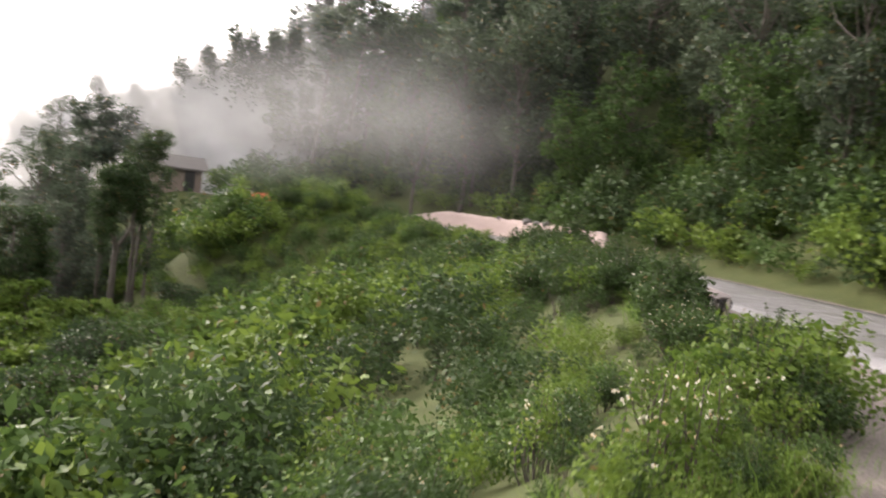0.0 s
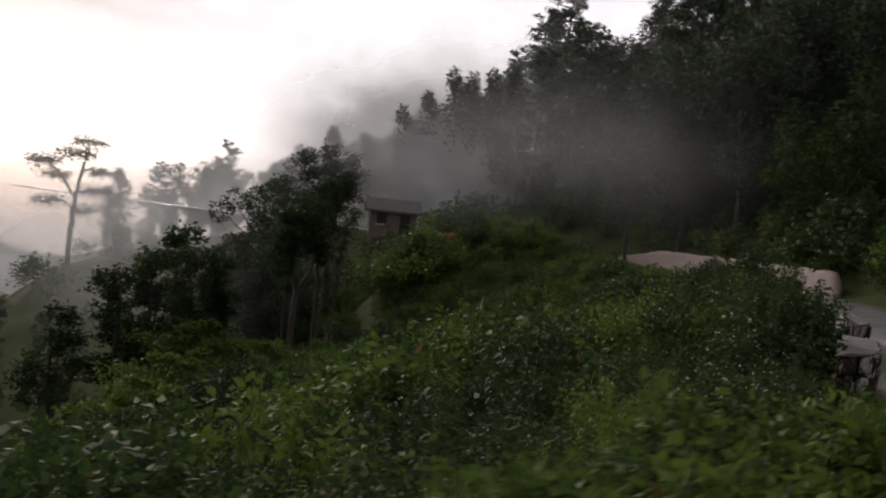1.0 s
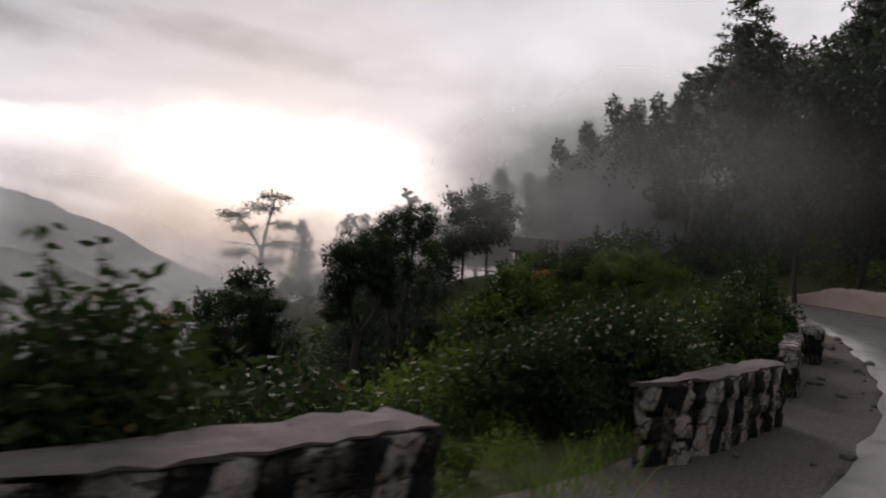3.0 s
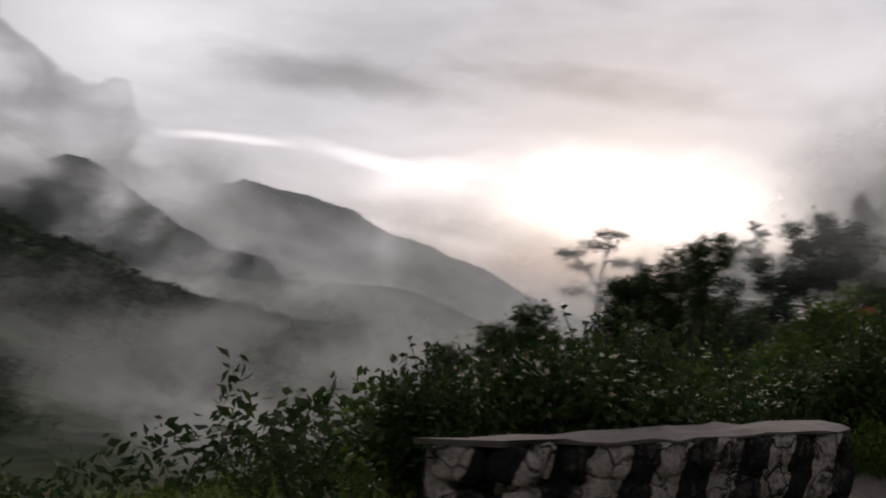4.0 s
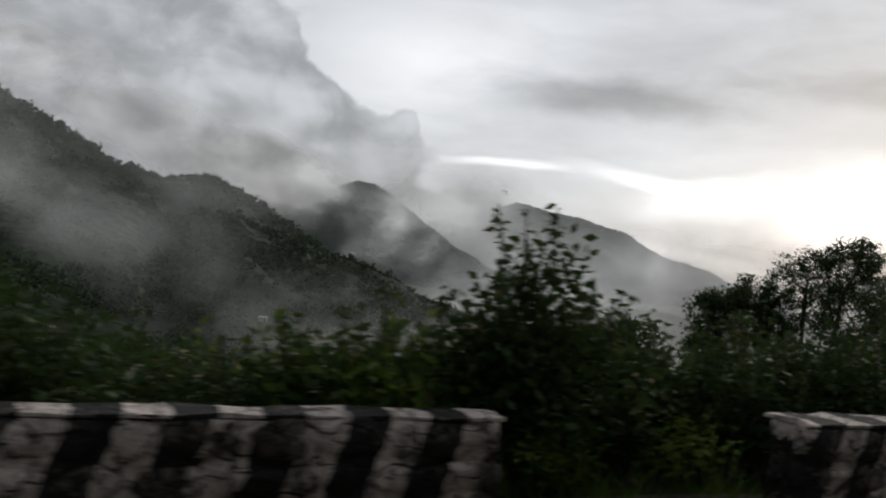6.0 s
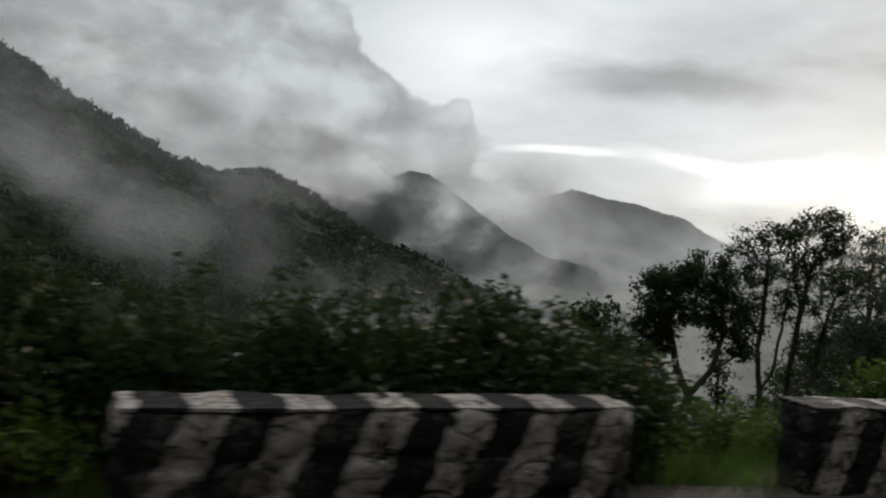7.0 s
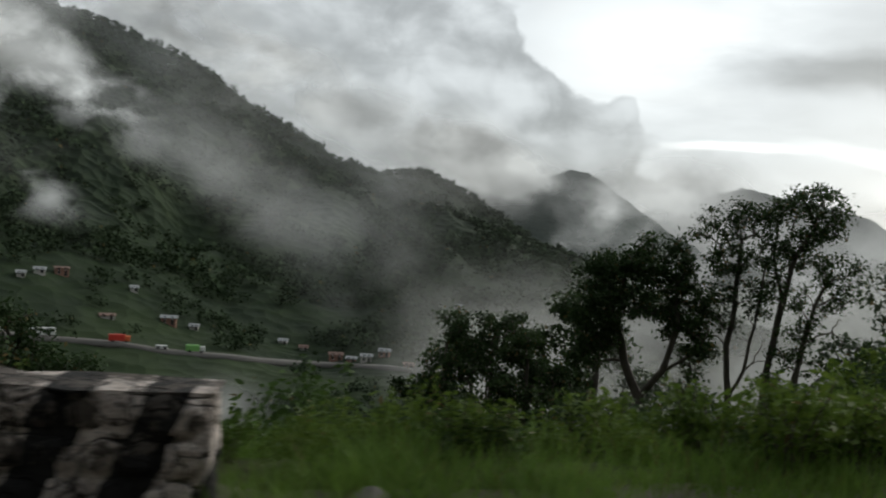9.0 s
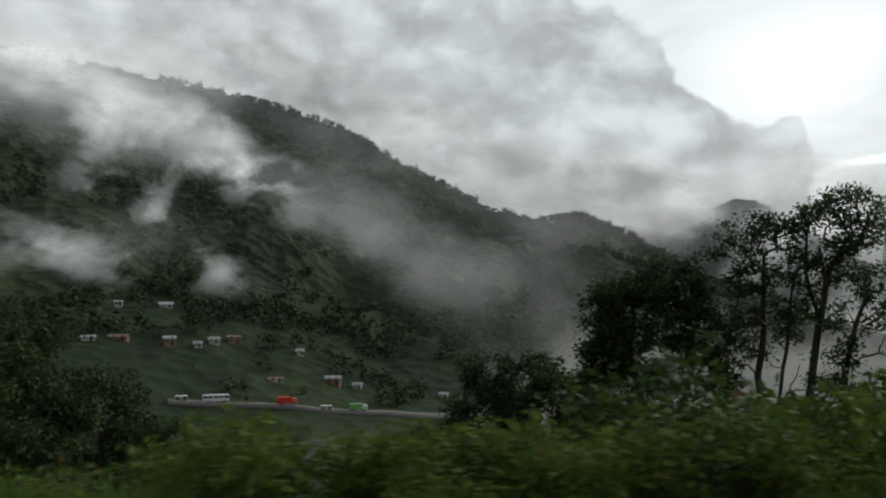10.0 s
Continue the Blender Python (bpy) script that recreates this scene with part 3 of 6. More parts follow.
# far ranges beyond the opposite slope
def mountain(name, d, prof, depth, seed, label):
    az0, az1 = prof[0][0], prof[-1][0]
    az = np.arange(az0, az1, 0.12)
    pa, pe = [p[0] for p in prof], [p[1] for p in prof]
    zc = 1.65 + d * np.tan(np.radians(np.interp(az, pa, pe)))
    zc = zc + ripple(az * d * 0.017, az * 0, 22, seed) * d * 0.0016 + ripple(az * d * 0.017, az * 0, 6, seed + 1) * d * 0.0006
    ks = np.linspace(0, 1, 40)
    vs = []
    for k in ks:
        r = d - depth * (1 - k)
        z = -330 + (zc + 330) * k ** 1.1 + ripple(az * d * 0.0175, r + 0 * az, 130, seed + 2) * 26 * k * (1 - k) * 3
        a = np.radians(az)
        vs.append(np.stack([r * np.cos(a), r * np.sin(a), z], 1))
    for r, z in ((d + depth * 0.5, -330), ):
        a = np.radians(az)
        vs.append(np.stack([r * np.cos(a), r * np.sin(a), np.full(len(az), float(z))], 1))
    v = np.concatenate(vs)
    m = len(az)
    i, j = np.meshgrid(np.arange(len(vs) - 1), np.arange(m - 1), indexing="ij")
    f = np.stack([i * m + j, i * m + j + 1, (i + 1) * m + j + 1, (i + 1) * m + j], -1).reshape(-1, 4)
    ob = raw(name, v, f[:, ::-1].copy(), FAR_FOREST, smooth=True)
    return tagged(ob, label, "mountain", kind="structure")


mountain("mountain", 2200, [(52, -6), (60.1, -0.4), (63.2, 0.1), (66.3, 1.8), (70.0, 4.3), (71.2, 5.0), (72.4, 5.2), (74.5, 4.4), (78, 3.6), (84, 2.5), (92, 2), (112, 2)],
         850, 21, "dark wooded mountain spur half hidden in cloud")
mountain("mountain", 3300, [(30, -6), (36, -3.8), (38.3, -3.1), (41.4, -2.1), (44.8, -0.3), (47.5, 0.5), (49.3, 1.3), (51.8, 1.8), (54.2, 3.1), (56.2, 3.7), (61.6, 4.6),
                           (64, 3.8), (68, 2.6), (76, 1), (100, 0)], 900, 31, "hazy blue-grey mountain range at the end of the valley")


# ---------------------------------------------------------------- mist
def mist(name, centre, r, az0, az1, e0, e1, mat, label, lean=0.6):
    """A bank of vapour standing at one distance round a point, gently waved."""
    a = np.radians(np.linspace(az0, az1, 60))
    k = np.linspace(0, 1, 14)
    A, K = np.meshgrid(a, k, indexing="ij")
    Z = centre[2] + r * np.tan(np.radians(e0 + (e1 - e0) * K))
    R = r * (1 + 0.012 * np.sin(A * 23) + 0.01 * np.sin(K * 7 + A * 9)) + lean * (Z - Z.min())
    Z = Z * R / r
    v = np.stack([centre[0] + R * np.cos(A), centre[1] + R * np.sin(A), Z], -1).reshape(-1, 3)
    i, j = np.meshgrid(np.arange(59), np.arange(13), indexing="ij")
    f = np.stack([i * 14 + j, i * 14 + j + 1, (i + 1) * 14 + j + 1, (i + 1) * 14 + j], -1).reshape(-1, 4)
    ob = raw(name, v, f, mat, smooth=True)
    return tagged(ob, label, "mist", kind="stuff")


O = (0.0, 0.0, 1.65)
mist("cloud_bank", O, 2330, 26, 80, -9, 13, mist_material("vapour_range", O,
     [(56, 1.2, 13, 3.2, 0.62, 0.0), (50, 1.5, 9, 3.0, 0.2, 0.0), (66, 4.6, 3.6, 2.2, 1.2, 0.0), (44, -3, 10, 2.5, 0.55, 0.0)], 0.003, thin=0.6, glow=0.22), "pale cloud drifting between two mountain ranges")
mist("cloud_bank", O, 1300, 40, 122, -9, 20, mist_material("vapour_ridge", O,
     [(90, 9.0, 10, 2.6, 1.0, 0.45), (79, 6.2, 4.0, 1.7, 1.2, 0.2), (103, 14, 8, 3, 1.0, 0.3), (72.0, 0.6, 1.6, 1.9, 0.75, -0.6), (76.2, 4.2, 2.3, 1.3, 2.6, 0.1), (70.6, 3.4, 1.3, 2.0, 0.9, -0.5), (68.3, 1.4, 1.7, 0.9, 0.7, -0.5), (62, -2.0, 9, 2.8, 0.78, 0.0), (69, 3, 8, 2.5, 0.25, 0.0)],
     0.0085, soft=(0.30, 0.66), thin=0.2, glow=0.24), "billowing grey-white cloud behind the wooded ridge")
mist("mist_bank", O, 900, 56, 112, -1, 16, mist_material("vapour_crest", O,
     [(79, 3.2, 7, 2.2, 0.32, 0.2), (90, 6.0, 7, 2.2, 0.34, 0.4), (100, 10.5, 5, 2.2, 0.32, 0.4)], 0.008, soft=(0.3, 0.7), thin=0.45), "pale haze along the wooded crest", 0.3)
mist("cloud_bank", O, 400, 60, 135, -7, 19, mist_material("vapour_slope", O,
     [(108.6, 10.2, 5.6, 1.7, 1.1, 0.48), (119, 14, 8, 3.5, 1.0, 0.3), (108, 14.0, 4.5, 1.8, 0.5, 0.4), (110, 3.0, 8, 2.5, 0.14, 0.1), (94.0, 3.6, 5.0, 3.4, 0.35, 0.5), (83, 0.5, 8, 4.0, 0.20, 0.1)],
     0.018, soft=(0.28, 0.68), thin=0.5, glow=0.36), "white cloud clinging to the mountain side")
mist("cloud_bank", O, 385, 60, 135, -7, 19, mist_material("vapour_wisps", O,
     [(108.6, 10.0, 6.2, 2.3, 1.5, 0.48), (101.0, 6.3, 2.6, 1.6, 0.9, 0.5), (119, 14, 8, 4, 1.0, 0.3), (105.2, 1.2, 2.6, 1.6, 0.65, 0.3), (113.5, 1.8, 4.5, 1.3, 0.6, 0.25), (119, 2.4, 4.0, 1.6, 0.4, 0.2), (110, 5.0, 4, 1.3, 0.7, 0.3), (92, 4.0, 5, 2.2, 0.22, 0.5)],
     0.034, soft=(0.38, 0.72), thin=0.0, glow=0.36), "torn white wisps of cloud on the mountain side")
mist("mist_bank", O, 250, 30, 116, -14, 4, mist_material("vapour_valley", O,
     [(57, -5.0, 9, 4.0, 0.6, 0.0), (44, -5.0, 8, 4.0, 0.75, 0.0), (68, -6.0, 6, 2.6, 0.55, 0.0), (80, -3, 8, 4.5, 0.26, 0), (103, -5, 10, 3.5, 0.04, 0)], 0.026), "thin grey mist rising from the valley")
mist("mist_bank", O, 118, 28, 122, -27, 3, mist_material("vapour_river", O,
     [(92, -12.0, 3.6, 1.8, 0.9, 0.0), (69, -10.5, 8, 4.2, 0.92, 0.0), (52, -9.5, 9, 6.0, 0.62, 0.0), (41, -8, 7, 6, 0.7, 0.0), (98, -13, 4, 1.5, 0.3, 0.0)], 0.05), "low grey river mist in the valley bottom", 0.25)
V = (-18.0, 8.0, 1.65)
mist("mist_bank", V, 104, -30, 48, -16, 22, mist_material("vapour_wood", V,
     [(11, 5.0, 9, 6.0, 1.5, 0.0), (1, 9, 8, 7, 0.7, 0.0), (28, -1.0, 10, 4.5, 0.8, 0.0)], 0.05, soft=(0.25, 0.7), deep=0.78), "grey mist among the hillside trees", 0.5)
mist("mist_bank", V, 76, -34, 46, -18, 20, mist_material("vapour_edge", V,
     [(11, 5.0, 8, 5.5, 1.2, 0.0), (-6, 8, 14, 9, 0.30, 0.0), (26, -2, 10, 3.0, 0.5, 0.0)], 0.06, soft=(0.25, 0.7), deep=0.78), "thin mist drifting over the wooded bend", 0.5)
mist("mist_bank", V, 40, -36, 46, -26, 26, mist_material("vapour_near", V,
     [(14, 5.0, 8, 5.0, 0.22, 0.0), (3, 7.0, 8, 6.0, 0.18, 0.0), (-10, 8, 13, 10, 0.09, 0.0), (33, -6, 7, 5.0, 0.42, 0.0)], 0.07, soft=(0.2, 0.75), deep=0.78), "faint mist in front of the wooded hill", 0.4)


# ---------------------------------------------------------------- striped parapet walls
def stone(rng, cx, cz, wx, wz, front, depth):
    """One rough-faced stone in the wall's front: an uneven outline, a chipped arris and a broken face."""
    k = rng.randint(7, 11)
    tilt = rng.uniform(-0.45, 0.45, 2)
    rings = [[], [], []]
    for i in range(k):
        a = 2 * math.pi * (i + rng.uniform(-0.3, 0.3)) / k
        sx, sz = math.cos(a), math.sin(a)
        f = 0.5 * (0.22 + 0.78 / max(abs(sx), abs(sz))) * rng.uniform(0.84, 1.03)
        lift = depth * (0.9 + tilt[0] * sx + tilt[1] * sz)
        for r, (g, d) in enumerate(((1.0, -0.03), (rng.uniform(0.86, 0.97), lift * rng.uniform(0.45, 0.95)), (rng.uniform(0.42, 0.7), lift * rng.uniform(0.75, 1.3)))):
            rings[r].append((cx + wx * sx * f * g, front - (d if r == 0 else max(d, 0.004)), cz + wz * sz * f * g))
    v = rings[0] + rings[1] + rings[2] + [(cx + rng.uniform(-.15, .15) * wx, front - depth * rng.uniform(0.8, 1.4), cz + rng.uniform(-.15, .15) * wz)]
    f = []
    for i in range(k):
        j = (i + 1) % k
        f += [(i, j, k + j), (i, k + j, k + i), (k + i, k + j, 2 * k + j), (k + i, 2 * k + j, 2 * k + i), (2 * k + i, 2 * k + j, 3 * k)]
    return np.array(v), np.array(f)


def parapet(a, b, white, high, label, seed, thick=0.37, broken=False, skew=0.0, cap=None, paint=None):
    """A rubble parapet from a to b (its foot on the road side); white: how far from a the first white band lies."""
    rng = np.random.RandomState(seed)
    paint = paint or PAINTED
    a, b = Vector((*a, 0)), Vector((*b, 0))
    L = (b - a).length
    ang = math.degrees(math.atan2(b.y - a.y, b.x - a.x))
    wall = thing("parapet_wall", pose(a.x, a.y, 0, 0, 0, ang) @ pose(white, 0, 0), label, "wall", "parapets along the road")
    x0, x1 = -white, L - white

    def slant(x, y):
        """The back of the near end reaches out past the front."""
        return x - skew * (y / thick) * max(0.0, 1 - (x - x0) / 0.8)
    # core, with a wavering top
    nx, nz = 22, 7
    vs, fs = [], []
    for s, y in ((0, 0.0), (1, thick)):
        for i in range(nx + 1):
            for j in range(nz + 1):
                x = x0 + (x1 - x0) * i / nx
                z = -0.35 + (high + 0.31) * j / nz
                jit = rng.normal(size=3) * 0.012
                inset = 0.0
                if broken and i < 4:
                    inset = 0.10 * (4 - i) / 4 * (j / nz) + 0.12 * (4 - i) / 4
                vs.append((slant(x, y) + jit[0] + (0.05 * (1 - j / nz) if i == nx else 0), y + (jit[1] + inset if s == 0 else jit[1]), z + jit[2] * 0.3))
    q = (nx + 1) * (nz + 1)
    for s in (0, 1):
        for i in range(nx):
            for j in range(nz):
                p = s * q + i * (nz + 1) + j
                quad = (p, p + nz + 1, p + nz + 2, p + 1)
                fs.append(quad if s == 0 else quad[::-1])
    for j in range(nz):
        fs.append((j, j + 1, q + j + 1, q + j))
        p = nx * (nz + 1) + j
        fs.append((p, q + p, q + p + 1, p + 1))
    for i in range(nx):
        p = i * (nz + 1) + nz
        fs.append((p, p + nz + 1, q + p + nz + 1, q + p))
    raw("core", np.array(vs), np.array(fs), paint, wall)
    # capping of mortar, edges chipped
    bm = bmesh.new()
    n = 16
    top, bot = [], []
    for i in range(n + 1):
        x = x0 - 0.02 + (x1 - x0 + 0.04) * i / n
        for y in (-0.004, thick * 0.33, thick * 0.66, thick + 0.02):
            e = rng.normal() * (0.02 if y < 0 or y > thick else 0.006)
            y2 = y + e + (0.12 * (3 - i) / 3 if broken and i < 3 and y < 0 else 0)
            top.append(bm.verts.new((slant(x, y) + rng.normal() * 0.006, y2, high + rng.normal() * 0.006 - (0.012 if y < 0 else 0))))
            bot.append(bm.verts.new((slant(x, y), y2, high - 0.03)))
    for i in range(n):
        for j in range(3):
            p = i * 4 + j
            bm.faces.new((top[p], top[p + 4], top[p + 5], top[p + 1]))
        for j, k in ((0, 1), (3, -1)):
            p = i * 4 + j
            bm.faces.new((top[p], bot[p], bot[p + 4], top[p + 4]))
    for i in (0, n):
        for j in range(3):
            p = i * 4 + j
            bm.faces.new((top[p], top[p + 1], bot[p + 1], bot[p]))
    part("capping", bm, cap or CAPPED, wall, "worn mortar capping with faded bands")
    # stones of the road face, in three uneven courses
    courses = [(-0.12, high * 0.30), (high * 0.30, high * 0.62), (high * 0.62, high - 0.012)]
    for zl, zh in courses:
        x = x0 + 0.01
        while x < x1 - 0.08:
            wx = min(rng.uniform(0.16, 0.52), x1 - x)
            if x1 - x - wx < 0.1:
                wx = x1 - x
            dz = rng.uniform(-0.05, 0.05) if zl > 0.3 * high and zh < high - 0.1 else rng.uniform(-0.015, 0.01)
            back = 0.12 * max(0, (x0 + 0.5 - x) / 0.5) if broken else 0
            v, f = stone(rng, x + wx / 2, (zl + zh) / 2 + dz, wx - 0.008, zh - zl - 0.004, back, rng.uniform(0.012, 0.045))
            raw("stone", v, f, paint, wall)
            x += wx
    # stones of the two ends
    for end, xe in ((0, x0), (1, x1)):
        for zl, zh in courses:
            for y in (thick * 0.25, thick * 0.75):
                v, f = stone(rng, y, (zl + zh) / 2, thick * 0.47, zh - zl - 0.02, 0.0, rng.uniform(0.012, 0.045))
                v = np.stack([xe + (v[:, 1] - skew * v[:, 0] / thick if end == 0 else -v[:, 1]), v[:, 0], v[:, 2]], 1)
                raw("stone", v, f if end else f[:, ::-1].copy(), paint, wall)
    return wall


def make_capped():
    """The bands run on over the capping, nearly worn away."""
    mat, n = material("capping_bands")
    p = place_of(n)
    x, y, z = n.split(p)
    wob = n.noise(p, 5.0, 5.0, 0.6)
    u = n.m("ADD", n.m("DIVIDE", x, 0.51), n.m("MULTIPLY", n.m("SUBTRACT", wob, 0.5), 0.4))
    tri = n.m("ABSOLUTE", n.m("SUBTRACT", n.m("FRACT", n.m("ADD", u, 0.5)), 0.5))
    white = n.step(tri, 0.27, 0.21)
    g = n.noise(p, 18.0, 6.0, 0.68)
    base = n.mix(g, (0.13, 0.11, 0.10), (0.28, 0.24, 0.22))
    c = n.mix(n.m("MULTIPLY", white, n.step(wob, 0.32, 0.6)), base, n.mix(g, (0.34, 0.30, 0.28), (0.58, 0.52, 0.49)))
    return finish(mat, n, c, 0.75, n.bump(g, 0.5, 0.012), spec=0.4)


CAPPED = make_capped()
parapet((-13.25, 6.55), (-11.3, 5.87), 0.28, 0.68, "crumbling rubble parapet with faded black and white bands", 41, thick=0.42, broken=True, skew=0.75, cap=CAPPING)
parapet((-8.2, 4.85), (-5.45, 4.22), 0.55, 0.70, "rubble stone parapet with black and white bands, one end broken", 42, thick=0.27, broken=True, skew=0.6, cap=CAPPING)
parapet((-3.1, 4.11), (0.0, 4.09), 0.43, 0.70, "black and white banded stone parapet in front of bushes", 43, thick=0.24, cap=PAINTED)
parapet((2.3, 3.72), (5.36, 3.85), 0.41, 0.74, "weathered stone parapet with black and white bands", 44, cap=PAINTED_LEANING, paint=PAINTED_LEANING)
parapet((7.17, 4.16), (10.05, 4.08), 0.38, 0.68, "banded stone parapet beside long grass and bushes", 45, cap=PAINTED_LEANING, paint=PAINTED_LEANING)
parapet((18.7, 4.95), (21.5, 5.55), 0.3, 0.62, "grey stone parapet half hidden by bushes", 46)


# ---------------------------------------------------------------- plants
def limb(rng, p, q, r0, r1, sag=0.15, n=5):
    p, q = np.asarray(p, float), np.asarray(q, float)
    t = np.linspace(0, 1, n)[:, None]
    path = p + (q - p) * t
    path += np.sin(t * math.pi) * rng.normal(size=3) * sag * np.linalg.norm(q - p) * 0.5
    return tube(path, np.linspace(r0, r1, n), 6)


def plant(name, wood, leaf, leaf_mat, label, category, extra=None):
    """A thing with a woody part and a leafy part, built at the origin and kept out of sight until it is copied."""
    ob = new(name)
    tagged(ob, label, category)
    if wood:
        v, f = join(wood)
        raw("trunk" if "tree" in category else "stem", v, f, BARK, ob, smooth=True)
    v, f = join(leaf)
    raw("crown" if "tree" in category else "foliage", v, f, leaf_mat, ob)
    if extra:
        v, f = join(extra[0])
        tagged(raw(extra[1], v, f, extra[2], ob), kind="stuff")
    return ob


def broadleaf(seed, high, crown_from, spread, clumps, n_leaf, leaf, mat, label, trunks=1, lean=(0, 0), flat=0.75, name="tree", puff=1.0, fork=0.35):
    rng = np.random.RandomState(seed)
    wood, lf = [], []
    for k in range(trunks):
        off = rng.normal(size=2) * fork * (k > 0)
        top = np.array([lean[0] * high + off[0] * 2.5, lean[1] * high + off[1] * 2.5, high * rng.uniform(0.84, 0.92)])
        base = np.array([off[0], off[1], -0.6])
        t = np.linspace(0, 1, 8)[:, None]
        path = base + (top - base) * t + np.sin(t * 5 + seed) * rng.normal(size=3) * (0.02 * high) * np.array([1, 1, 0])
        r = 0.011 * high + 0.03
        wood.append(tube(path, r * (1 - 0.8 * t[:, 0]), 7))
        for c in range(clumps):
            h = crown_from + (1 - crown_from) * (c + rng.random()) / clumps
            i = min(int(h * 7), 6)
            q = min(max(h * 6.2, 0.5), 6.4)
            start = path[int(q)] + (path[int(q) + 1] - path[int(q)]) * (q - int(q))
            w = spread * high * (0.45 + 0.75 * math.sin(math.pi * min(max((h - crown_from) / (1 - crown_from), 0.08), 0.92)))
            a = rng.uniform(0, 6.283)
            rad = w * rng.uniform(0.25, 1.0)
            end = np.array([path[i][0] + math.cos(a) * rad, path[i][1] + math.sin(a) * rad, h * high * rng.uniform(0.95, 1.03)])
            wood.append(limb(rng, start, end, r * 0.42, r * 0.10))
            size = spread * high * rng.uniform(0.22, 0.46) * puff
            m = int(n_leaf / clumps / trunks)
            at, d = ball(rng, m, end, (size, size, size * flat))
            lf.append(leaves(rng, at, leaf, 0.3, d))
            for _ in range(2):
                e2 = end + rng.normal(size=3) * size * 0.6
                wood.append(limb(rng, end, e2, r * 0.11, r * 0.04, n=3))
    return plant(name, wood, lf, mat, label, "tree")


def layered(seed, high, tiers, reach, n_leaf, leaf, mat, label, from_h=0.35, name="tree", thick=0.11):
    """A tree whose foliage lies in flat, separate sprays along near-level boughs."""
    rng = np.random.RandomState(seed)
    path = np.stack([np.sin(np.linspace(0, 3, 9) + seed) * 0.02 * high, np.cos(np.linspace(0, 2.4, 9)) * 0.02 * high, np.linspace(-0.5, high * 0.97, 9)], 1)
    r = 0.012 * high + 0.03
    wood, lf = [tube(path, r * np.linspace(1, 0.2, 9), 7)], []
    for c in range(tiers):
        h = from_h + (1 - from_h) * (c + rng.random() * 0.8) / tiers
        i = min(int(h * 8), 7)
        start = path[i] + (path[i + 1] - path[i]) * (h * 8 - i)
        a = rng.uniform(0, 6.283)
        ln = reach * high * (1.1 - 0.75 * max(0, (h - from_h) / (1 - from_h)) ** 1.6) * rng.uniform(0.55, 1.1)
        end = start + np.array([math.cos(a) * ln, math.sin(a) * ln, ln * rng.uniform(0.05, 0.4)])
        wood.append(limb(rng, start, end, r * 0.35, r * 0.06, 0.1))
        m = int(n_leaf / tiers / 2)
        for k in (0.55, 1.0):
            c0 = start + (end - start) * k + np.array([0, 0, 0.02 * high])
            at, d = ball(rng, m, c0, (ln * 0.42, ln * 0.42, ln * thick + 0.05), 0.1)
            lf.append(leaves(rng, at, leaf, 0.1))
    return plant(name, wood, lf, mat, label, "tree")


def column(seed, high, width, n_leaf, leaf, mat, label, name="tree"):
    """A narrow, dense, blunt-topped tree."""
    rng = np.random.RandomState(seed)
    wood = [tube([(0, 0, -0.6), (0.05, 0, high * 0.5), (0, 0.05, high * 0.95)], [0.02 * high * 0.7, 0.012 * high, 0.02], 7)]
    lf = []
    k = 26
    for c in range(k):
        h = 0.16 + 0.84 * (c + rng.random() * 0.5) / k
        w = width * high * (0.5 + 0.6 * math.sin(math.pi * min(h * 0.86 + 0.12, 1)))
        a = rng.uniform(0, 6.283)
        end = np.array([math.cos(a) * w * 0.55, math.sin(a) * w * 0.55, h * high * 0.95])
        wood.append(limb(rng, (0, 0, h * high * 0.86), end, 0.04, 0.015, n=3))
        at, d = ball(rng, n_leaf // k, end, (w * 0.6, w * 0.6, w * 0.75), 0.4)
        lf.append(leaves(rng, at, leaf, 0.3, d))
    return plant(name, wood, lf, mat, label, "tree")


